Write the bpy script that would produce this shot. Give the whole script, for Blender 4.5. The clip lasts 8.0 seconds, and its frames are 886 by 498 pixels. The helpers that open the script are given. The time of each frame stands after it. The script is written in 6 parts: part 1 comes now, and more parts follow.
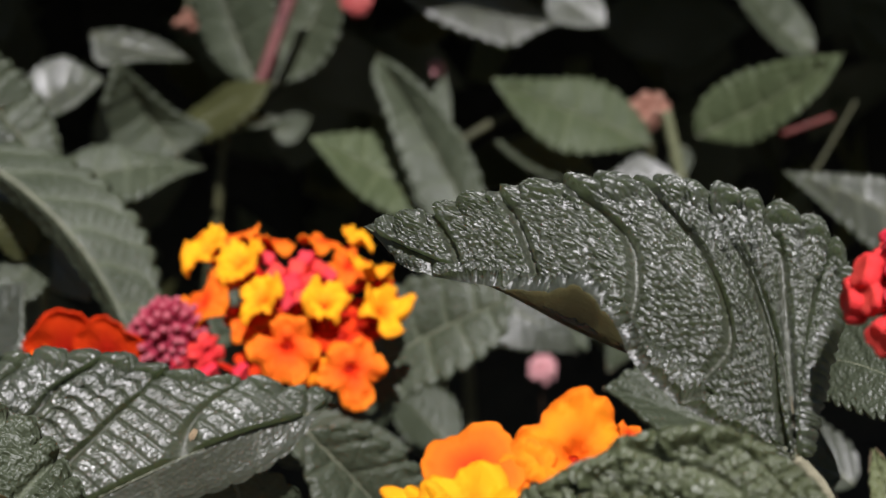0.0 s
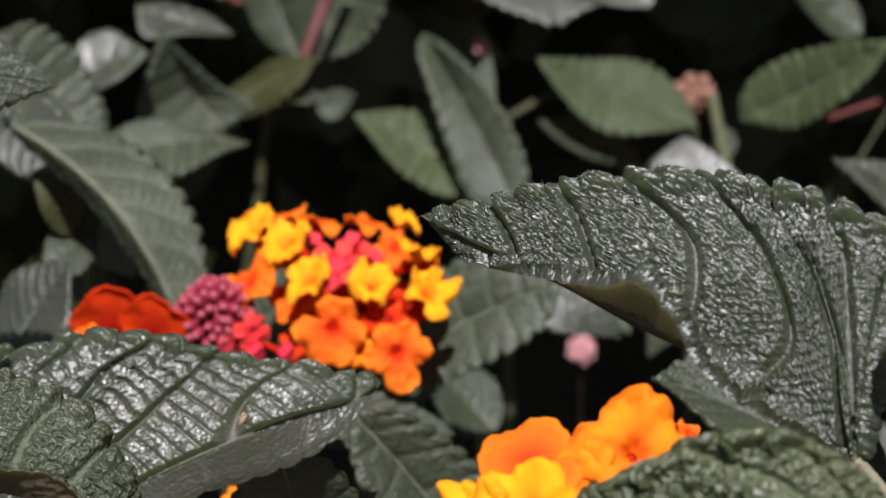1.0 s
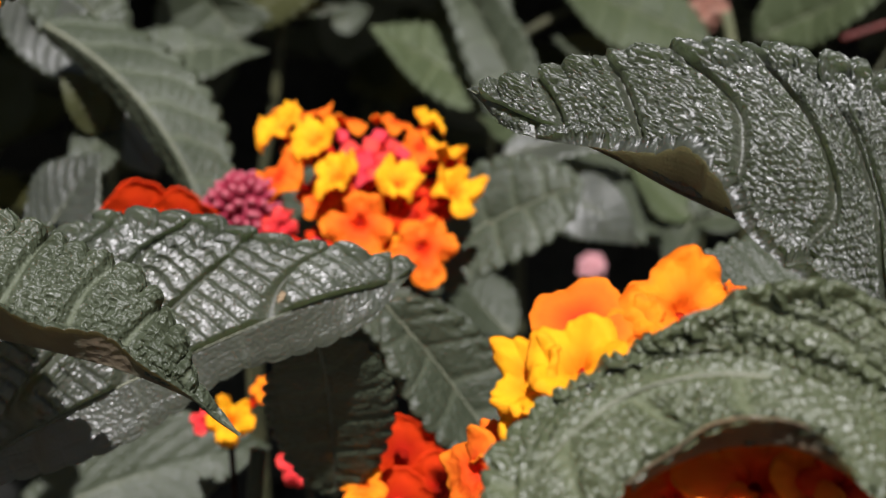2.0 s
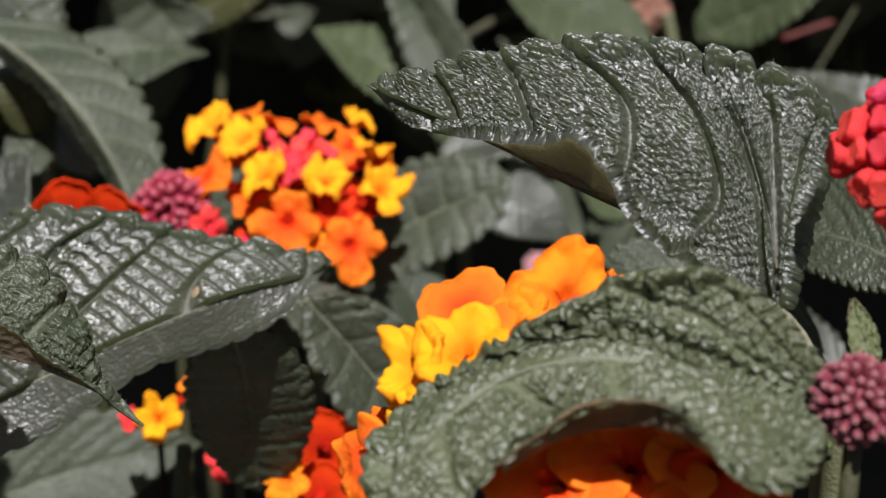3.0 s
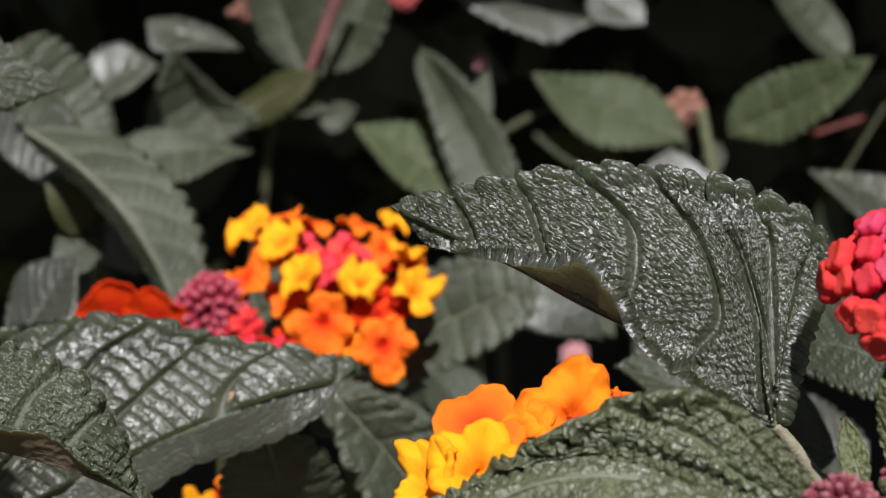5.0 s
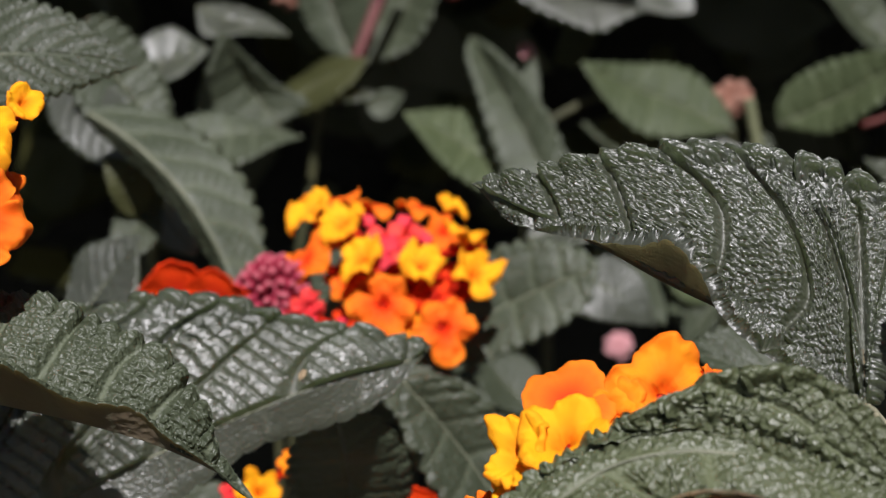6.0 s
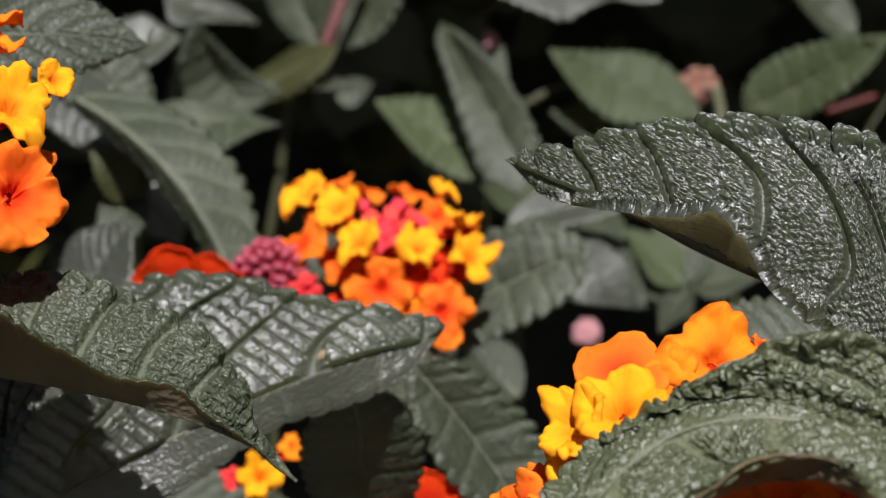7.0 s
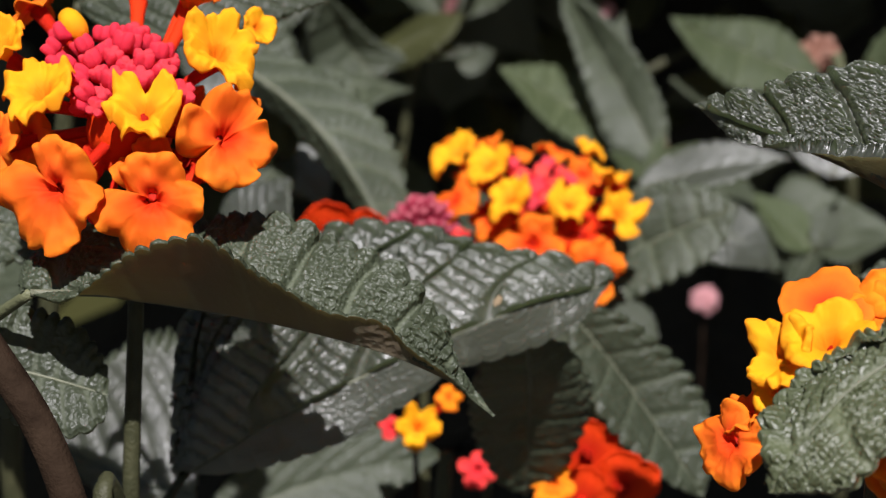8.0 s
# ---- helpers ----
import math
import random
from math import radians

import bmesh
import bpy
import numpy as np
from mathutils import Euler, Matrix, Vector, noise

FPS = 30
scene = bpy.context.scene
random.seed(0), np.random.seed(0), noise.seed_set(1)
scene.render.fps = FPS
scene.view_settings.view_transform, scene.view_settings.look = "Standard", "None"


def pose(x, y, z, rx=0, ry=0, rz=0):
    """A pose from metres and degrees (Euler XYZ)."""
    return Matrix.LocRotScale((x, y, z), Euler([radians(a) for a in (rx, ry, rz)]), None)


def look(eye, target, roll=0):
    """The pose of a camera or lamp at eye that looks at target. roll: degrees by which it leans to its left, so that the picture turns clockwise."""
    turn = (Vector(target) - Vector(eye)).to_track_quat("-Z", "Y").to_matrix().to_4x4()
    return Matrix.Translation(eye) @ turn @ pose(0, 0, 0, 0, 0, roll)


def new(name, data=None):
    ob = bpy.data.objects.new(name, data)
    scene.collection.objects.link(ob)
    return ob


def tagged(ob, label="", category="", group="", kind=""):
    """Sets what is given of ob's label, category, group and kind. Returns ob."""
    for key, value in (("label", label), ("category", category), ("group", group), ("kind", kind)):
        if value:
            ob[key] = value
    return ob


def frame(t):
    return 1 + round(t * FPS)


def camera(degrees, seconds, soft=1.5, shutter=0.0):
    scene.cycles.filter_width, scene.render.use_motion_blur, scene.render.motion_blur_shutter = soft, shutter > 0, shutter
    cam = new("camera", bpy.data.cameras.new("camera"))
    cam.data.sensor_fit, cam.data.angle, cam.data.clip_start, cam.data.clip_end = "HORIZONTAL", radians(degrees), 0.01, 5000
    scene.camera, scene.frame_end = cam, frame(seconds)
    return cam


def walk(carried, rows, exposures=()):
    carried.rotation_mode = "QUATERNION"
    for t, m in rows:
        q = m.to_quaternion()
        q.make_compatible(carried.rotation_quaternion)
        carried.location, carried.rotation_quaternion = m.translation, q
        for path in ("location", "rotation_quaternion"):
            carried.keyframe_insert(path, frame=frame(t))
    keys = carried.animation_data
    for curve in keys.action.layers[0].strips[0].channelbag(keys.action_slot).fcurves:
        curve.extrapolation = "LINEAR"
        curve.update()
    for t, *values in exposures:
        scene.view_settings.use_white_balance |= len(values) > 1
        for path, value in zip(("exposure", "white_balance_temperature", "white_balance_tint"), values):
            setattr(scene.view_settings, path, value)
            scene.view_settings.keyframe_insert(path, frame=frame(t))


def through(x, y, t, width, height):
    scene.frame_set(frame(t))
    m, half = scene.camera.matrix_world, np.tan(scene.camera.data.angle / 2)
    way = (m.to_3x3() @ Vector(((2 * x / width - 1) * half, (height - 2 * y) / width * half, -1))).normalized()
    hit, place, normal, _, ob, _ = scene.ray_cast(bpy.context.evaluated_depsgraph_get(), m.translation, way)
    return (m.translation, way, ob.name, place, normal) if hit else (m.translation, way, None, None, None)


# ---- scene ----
ORIGIN = Vector((0.0, 0.0, 0.55))
cam = camera(30, 8.0, soft=1.2)
cam.data.dof.use_dof = True
cam.data.dof.focus_distance = 0.174
cam.data.dof.aperture_fstop = 34.0
walk(cam, [
    (0.0, pose(-0.00444, 0.01015, 0.55102, 74.432, 1.134, -0.582)),
    (0.5, pose(0.00098, 0.01314, 0.55182, 73.496, 0.962, 0.597)),
    (1.0, pose(-0.00704, 0.01159, 0.55270, 73.456, 0.432, 0.745)),
    (1.2, pose(-0.00978, 0.01012, 0.55154, 72.984, 0.185, 1.045)),
    (2.3, pose(-0.01266, 0.00654, 0.54583, 71.378, -0.422, 0.510)),
    (2.5, pose(-0.00987, 0.00635, 0.54641, 71.383, -0.353, 0.274)),
    (3.0, pose(-0.00457, 0.00337, 0.54619, 71.653, -0.221, -0.240)),
    (3.5, pose(0.00000, 0.00000, 0.55000, 72.811, -0.000, -0.000)),
    (4.0, pose(0.00598, -0.00291, 0.55000, 73.612, -0.395, 0.196)),
    (4.5, pose(0.00746, -0.00371, 0.55409, 74.296, 0.360, 1.551)),
    (4.7, pose(0.00417, -0.00403, 0.55391, 74.241, 0.172, 1.474)),
    (5.8, pose(-0.00633, -0.00629, 0.55185, 74.243, -0.081, 2.128)),
    (6.0, pose(-0.00778, -0.00545, 0.55152, 74.059, -0.160, 2.359)),
    (6.5, pose(-0.01202, -0.00507, 0.55048, 74.166, -0.923, 0.955)),
    (7.0, pose(-0.02024, -0.00652, 0.54925, 73.955, -0.480, -0.279)),
    (7.5, pose(-0.03281, -0.00698, 0.55139, 73.995, -0.234, -1.587)),
    (7.7, pose(-0.03532, -0.01007, 0.54898, 73.993, 0.717, 0.739)),
    (8.0, pose(-0.03418, -0.01303, 0.54599, 73.402, 0.146, 2.087)),
], exposures=[(0.0, 0.74), (1.2, 0.80), (2.5, 0.85), (4.5, 0.75), (6.0, 0.75), (8.0, 0.83)])

# ---- daylight: high sun from behind the viewer, clear sky ----
SUN = Vector((0.06, -0.575, 0.82)).normalized()
world = bpy.data.worlds.new("sky")
scene.world = world
world.use_nodes = True
sky = world.node_tree.nodes.new("ShaderNodeTexSky")
sky.sky_type, sky.sun_disc = "NISHITA", False
sky.sun_elevation = math.asin(SUN.z)
sky.sun_rotation = math.atan2(SUN.x, SUN.y)
background = world.node_tree.nodes["Background"]
world.node_tree.links.new(sky.outputs[0], background.inputs[0])
background.inputs[1].default_value = 0.022
sun = new("sun", bpy.data.lights.new("sun", "SUN"))
sun.data.energy, sun.data.angle, sun.data.color = 5.0, radians(0.6), (1.0, 0.955, 1.0)
sun.matrix_world = look(SUN * 3 + ORIGIN, ORIGIN)


# ---- materials ----
def material(name):
    m = bpy.data.materials.new(name)
    m.use_nodes = True
    return m, m.node_tree.nodes, m.node_tree.links, m.node_tree.nodes["Principled BSDF"]


def mix(nodes, links, a, b, factor, blend="MIX"):
    n = nodes.new("ShaderNodeMix")
    n.data_type, n.blend_type = "RGBA", blend
    for socket, value in ((n.inputs[6], a), (n.inputs[7], b), (n.inputs[0], factor)):
        if hasattr(value, "links"):
            links.new(value, socket)
        else:
            socket.default_value = (*value, 1) if isinstance(value, tuple) else value
    return n.outputs[2]


def texture(nodes, links, kind, scale, detail=3.0, rough=0.6):
    place = nodes.new("ShaderNodeTexCoord")
    n = nodes.new(kind)
    n.inputs["Scale"].default_value = scale
    if kind == "ShaderNodeTexNoise":
        n.inputs["Detail"].default_value, n.inputs["Roughness"].default_value = detail, rough
    links.new(place.outputs["Object"], n.inputs["Vector"])
    return n


def ramp(nodes, links, value, low, high):
    n = nodes.new("ShaderNodeMapRange")
    n.inputs[1].default_value, n.inputs[2].default_value = low, high
    links.new(value, n.inputs[0])
    return n.outputs[0]


def attribute(nodes, name):
    n = nodes.new("ShaderNodeAttribute")
    n.attribute_name = name
    return n.outputs["Fac"]


def bump(nodes, links, shader, heights, distance):
    last = None
    for height, strength in heights:
        n = nodes.new("ShaderNodeBump")
        n.inputs["Strength"].default_value, n.inputs["Distance"].default_value = strength, distance
        links.new(height, n.inputs["Height"])
        if last:
            links.new(last, n.inputs["Normal"])
        last = n.outputs["Normal"]
    links.new(last, shader.inputs["Normal"])


def leaf_material(name, dark, light, vein, rough, scale=1500.0, spec=0.5, relief=0.8, lit=0.15, through=None, wax=0.0):
    m, nodes, links, shader = material(name)
    broad = texture(nodes, links, "ShaderNodeTexNoise", 70.0, 4.0)
    fine = texture(nodes, links, "ShaderNodeTexNoise", scale, 3.0)
    cells = texture(nodes, links, "ShaderNodeTexVoronoi", scale * 0.8)
    info = nodes.new("ShaderNodeObjectInfo")
    tone = mix(nodes, links, dark, light, ramp(nodes, links, broad.outputs["Fac"], 0.3, 0.7))
    tone = mix(nodes, links, tone, vein, attribute(nodes, "vein"))
    tone = mix(nodes, links, tone, tuple(c * 0.55 for c in dark), ramp(nodes, links, info.outputs["Random"], 0.2, 2.0))
    links.new(tone, shader.inputs["Base Color"])
    worn = ramp(nodes, links, fine.outputs["Fac"], 0.2, 0.8)
    gloss = nodes.new("ShaderNodeMapRange")
    gloss.inputs[3].default_value, gloss.inputs[4].default_value = rough - 0.08, rough + 0.12
    links.new(worn, gloss.inputs[0])
    dull = nodes.new("ShaderNodeMath")
    dull.operation, dull.use_clamp = "MULTIPLY_ADD", True
    dull.inputs[1].default_value = 0.3
    links.new(attribute(nodes, "vein"), dull.inputs[0])
    links.new(gloss.outputs[0], dull.inputs[2])
    links.new(dull.outputs[0], shader.inputs["Roughness"])
    sheen = nodes.new("ShaderNodeMapRange")
    for k, value in ((1, 0.32), (2, 0.68), (3, spec * 0.6), (4, spec * 1.35)):
        sheen.inputs[k].default_value = value
    links.new(broad.outputs["Fac"], sheen.inputs[0])
    links.new(sheen.outputs[0], shader.inputs["Specular IOR Level"])
    shader.inputs["Coat Weight"].default_value, shader.inputs["Coat Roughness"].default_value = wax, rough
    bump(nodes, links, shader, ((cells.outputs["Distance"], relief), (fine.outputs["Fac"], relief * 0.7)), 0.00045)
    thin = nodes.new("ShaderNodeBsdfTranslucent")
    thin.inputs[0].default_value = (*(through or (0.30, 0.30, 0.10)), 1)
    both = nodes.new("ShaderNodeMixShader")
    both.inputs[0].default_value = lit
    links.new(shader.outputs[0], both.inputs[1])
    links.new(thin.outputs[0], both.inputs[2])
    links.new(both.outputs[0], nodes["Material Output"].inputs[0])
    return m


LEAF = leaf_material("leaf_upper", (0.037, 0.041, 0.031), (0.051, 0.058, 0.042), (0.065, 0.073, 0.043), 0.38, 2200.0, 1.0, 0.38, 0.30, (0.55, 0.64, 0.40), 0.55)
LEAF_GLOSSY = leaf_material("leaf_upper_glossy", (0.037, 0.041, 0.031), (0.051, 0.058, 0.042), (0.045, 0.051, 0.033), 0.33, 2200.0, 0.8, 0.3, 0.30, (0.55, 0.64, 0.40), 0.10)
LEAF_YOUNG = leaf_material("leaf_upper_young", (0.066, 0.081, 0.037), (0.095, 0.113, 0.054), (0.098, 0.119, 0.048), 0.42, 1800.0, 0.8, 0.5, 0.22)
LEAF_LIME = leaf_material("leaf_upper_lime", (0.036, 0.040, 0.014), (0.058, 0.062, 0.022), (0.09, 0.09, 0.04), 0.45, 2000.0, 0.4, 0.4, 0.22)
LEAF_GREEN = leaf_material("leaf_upper_green", (0.037, 0.046, 0.027), (0.053, 0.065, 0.038), (0.085, 0.10, 0.06), 0.43, 2000.0, 0.42, 0.45, 0.22)
LEAF_FRESH = leaf_material("leaf_upper_fresh", (0.045, 0.060, 0.026), (0.064, 0.083, 0.038), (0.095, 0.115, 0.055), 0.5, 2000.0, 0.3, 0.45, 0.22)
LEAF_BRACT = leaf_material("bract", (0.085, 0.10, 0.04), (0.12, 0.14, 0.06), (0.14, 0.16, 0.08), 0.55, 2400.0, 0.3, 0.6, 0.25)
UNDER = leaf_material("leaf_under", (0.142, 0.112, 0.073), (0.19, 0.151, 0.10), (0.20, 0.19, 0.125), 0.62, 1100.0, 0.3, 0.5, 0.5, (0.83, 0.655, 0.43))


def stem_material(name, a, b, rough=0.55):
    m, nodes, links, shader = material(name)
    n = texture(nodes, links, "ShaderNodeTexNoise", 260.0, 4.0)
    f = texture(nodes, links, "ShaderNodeTexNoise", 2400.0, 2.0)
    links.new(mix(nodes, links, a, b, ramp(nodes, links, n.outputs["Fac"], 0.35, 0.65)), shader.inputs["Base Color"])
    shader.inputs["Roughness"].default_value = rough
    shader.inputs["Specular IOR Level"].default_value = 0.25 if rough < 0.8 else 0.05
    bump(nodes, links, shader, ((f.outputs["Fac"], 0.6),), 0.0003)
    return m


STEM = stem_material("stem_green", (0.075, 0.082, 0.04), (0.11, 0.115, 0.06))
STEM_RED = stem_material("stem_red", (0.05, 0.009, 0.007), (0.085, 0.018, 0.012))
STEM_BROWN = stem_material("stem_brown", (0.012, 0.007, 0.004), (0.024, 0.015, 0.009), 0.85)
STEM_PINK = stem_material("stem_pink", (0.075, 0.024, 0.024), (0.12, 0.045, 0.04), 0.5)
STEM_DARK = stem_material("stem_olive", (0.028, 0.030, 0.013), (0.048, 0.048, 0.022))
SPOT = stem_material("dry_tan", (0.30, 0.22, 0.13), (0.42, 0.32, 0.2), 0.8)
RIB = stem_material("rib_pale", (0.085, 0.09, 0.058), (0.13, 0.135, 0.09), 0.5)
PETIOLE = stem_material("petiole_downy", (0.17, 0.16, 0.105), (0.24, 0.225, 0.15), 0.7)


def petal_material(name, throat, face, edge, rough=0.5):
    m, nodes, links, shader = material(name)
    n = texture(nodes, links, "ShaderNodeTexNoise", 500.0, 4.0)
    f = texture(nodes, links, "ShaderNodeTexNoise", 2600.0, 2.0)
    r = attribute(nodes, "radius")
    tone = mix(nodes, links, throat, face, ramp(nodes, links, r, 0.12, 0.62))
    tone = mix(nodes, links, tone, edge, ramp(nodes, links, r, 0.75, 1.05))
    tone = mix(nodes, links, tone, (throat[0], 0.6 * throat[1] + 0.4 * face[1], throat[2]), ramp(nodes, links, n.outputs["Fac"], 0.60, 1.05))
    links.new(tone, shader.inputs["Base Color"])
    shader.inputs["Roughness"].default_value = rough
    shader.inputs["Specular IOR Level"].default_value = 0.12
    bump(nodes, links, shader, ((n.outputs["Fac"], 0.4), (f.outputs["Fac"], 0.3)), 0.0003)
    thin = nodes.new("ShaderNodeBsdfTranslucent")
    links.new(tone, thin.inputs[0])
    both = nodes.new("ShaderNodeMixShader")
    both.inputs[0].default_value = 0.34
    links.new(shader.outputs[0], both.inputs[1])
    links.new(thin.outputs[0], both.inputs[2])
    links.new(both.outputs[0], nodes["Material Output"].inputs[0])
    return m


PETALS = {
    "yellow": petal_material("petal_yellow", (0.90, 0.27, 0.008), (0.93, 0.47, 0.012), (0.93, 0.35, 0.012)),
    "gold": petal_material("petal_gold", (0.90, 0.25, 0.008), (0.93, 0.48, 0.014), (0.93, 0.34, 0.014)),
    "amber": petal_material("petal_amber", (0.88, 0.16, 0.008), (0.93, 0.31, 0.012), (0.93, 0.20, 0.012)),
    "orange": petal_material("petal_orange", (0.85, 0.05, 0.008), (0.92, 0.175, 0.013), (0.92, 0.27, 0.016)),
    "red": petal_material("petal_red", (0.60, 0.02, 0.006), (0.80, 0.055, 0.006), (0.78, 0.05, 0.006)),
    "pink": petal_material("petal_pink", (0.68, 0.025, 0.055), (0.82, 0.042, 0.075), (0.82, 0.07, 0.085)),
    "scarlet": petal_material("petal_scarlet", (0.74, 0.03, 0.04), (0.87, 0.058, 0.058), (0.86, 0.09, 0.065)),
    "magenta": petal_material("petal_magenta", (0.68, 0.04, 0.12), (0.82, 0.07, 0.165), (0.84, 0.11, 0.18)),
    "crimson": petal_material("petal_crimson", (0.16, 0.014, 0.026), (0.36, 0.034, 0.065), (0.60, 0.18, 0.21), 0.4),
    "rose": petal_material("petal_rose", (0.13, 0.025, 0.035), (0.24, 0.05, 0.068), (0.42, 0.20, 0.20), 0.5),
    "peach": petal_material("petal_peach", (0.24, 0.11, 0.075), (0.31, 0.155, 0.11), (0.33, 0.19, 0.14), 0.6),
    "salmon": petal_material("petal_salmon", (0.42, 0.07, 0.065), (0.52, 0.11, 0.10), (0.52, 0.15, 0.14), 0.6),
    "blush": petal_material("petal_blush", (0.52, 0.2, 0.21), (0.6, 0.3, 0.31), (0.62, 0.36, 0.36), 0.6),
}
# near-black: the deep shade between leaves is put into the backdrop's colour
m, nodes, links, shader = material("hedge_painted_shade")
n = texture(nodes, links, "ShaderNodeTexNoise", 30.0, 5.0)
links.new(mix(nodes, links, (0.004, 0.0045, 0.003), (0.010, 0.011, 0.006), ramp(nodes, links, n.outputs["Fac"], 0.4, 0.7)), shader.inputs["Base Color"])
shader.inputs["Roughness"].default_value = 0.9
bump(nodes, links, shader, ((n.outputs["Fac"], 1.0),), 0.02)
PAINTED_SHADE = m
m, nodes, links, shader = material("soil")
n = texture(nodes, links, "ShaderNodeTexNoise", 25.0, 6.0)
links.new(mix(nodes, links, (0.030, 0.027, 0.020), (0.056, 0.049, 0.037), n.outputs["Fac"]), shader.inputs["Base Color"])
shader.inputs["Roughness"].default_value = 0.95
bump(nodes, links, shader, ((n.outputs["Fac"], 0.9),), 0.02)
SOIL = m


# ---- builders (lengths in millimetres about ORIGIN) ----
def mm(p):
    return ORIGIN + Vector(p) / 1000.0


def mesh_of(name, verts, faces, mats, slots=None, floats=None):
    data = bpy.data.meshes.new(name)
    data.from_pydata(verts, [], faces)
    for mat in mats:
        data.materials.append(mat)
    if slots is not None:
        data.polygons.foreach_set("material_index", slots)
    for key, values in (floats or {}).items():
        data.attributes.new(key, "FLOAT", "POINT").data.foreach_set("value", values)
    data.polygons.foreach_set("use_smooth", [True] * len(data.polygons))
    data.update()
    return data


def part(name, data, parent, label=""):
    ob = new(name, data)
    ob.parent = parent
    return tagged(ob, label) if label else ob


def thing(name, at, label, category, group=""):
    ob = new(name)
    ob.empty_display_size = 0.01
    ob.location = mm(at)
    tagged(ob, label, category, group)
    ob["at"] = mm(at)
    return ob


def unit(a):
    return a / (np.linalg.norm(a, axis=-1, keepdims=True) + 1e-12)


def grain(x, y, seed):
    """Smooth value noise over two arrays, 0 to 1."""
    rng = np.random.RandomState(seed)
    table = rng.rand(64, 64)
    xi, yi = np.floor(x).astype(int), np.floor(y).astype(int)
    fx, fy = x - xi, y - yi
    fx, fy = fx * fx * (3 - 2 * fx), fy * fy * (3 - 2 * fy)
    a, b = table[xi % 64, yi % 64], table[(xi + 1) % 64, yi % 64]
    c, d = table[xi % 64, (yi + 1) % 64], table[(xi + 1) % 64, (yi + 1) % 64]
    return (a * (1 - fx) + b * fx) * (1 - fy) + (c * (1 - fx) + d * fx) * fy


def tube_data(name, points, radii, mat, sides=10, per=8):
    """A round stem through points (metres), its radii in millimetres."""
    pts = np.array([tuple(p) for p in points], float)
    n = len(pts)
    t = np.linspace(0, n - 1, (n - 1) * per + 1)
    i = np.clip(t.astype(int), 0, n - 2)
    f = (t - i)[:, None]
    p0, p1, p2, p3 = pts[np.maximum(i - 1, 0)], pts[i], pts[i + 1], pts[np.minimum(i + 2, n - 1)]
    line = 0.5 * (2 * p1 + (p2 - p0) * f + (2 * p0 - 5 * p1 + 4 * p2 - p3) * f**2 + (3 * p1 - p0 - 3 * p2 + p3) * f**3)
    r = np.interp(t, np.linspace(0, n - 1, len(radii)), radii)[:, None, None] / 1000
    way = unit(np.gradient(line, axis=0))
    ref = np.array([0.31, 0.2, 0.93]) if abs(way[:, 2]).mean() < 0.8 else np.array([0.9, 0.3, 0.1])
    a = unit(np.cross(way, ref))
    b = np.cross(way, a)
    ang = np.linspace(0, 2 * np.pi, sides, endpoint=False)
    ring = line[:, None] + r * (np.cos(ang)[None, :, None] * a[:, None] + np.sin(ang)[None, :, None] * b[:, None])
    verts = [tuple(v) for v in ring.reshape(-1, 3)]
    faces = []
    for k in range(len(t) - 1):
        for j in range(sides):
            j2 = (j + 1) % sides
            faces.append((k * sides + j, k * sides + j2, (k + 1) * sides + j2, (k + 1) * sides + j))
    faces += [tuple(range(sides))[::-1], tuple(range((len(t) - 1) * sides, len(t) * sides))]
    return mesh_of(name, verts, faces, [mat])


def stem(parent, points, radii, mat=None, name="stem", label=""):
    at = Vector(parent["at"])
    return part(name, tube_data(name, [mm(p) - at for p in points], radii, mat or STEM), parent, label)


LEAVES = [0]


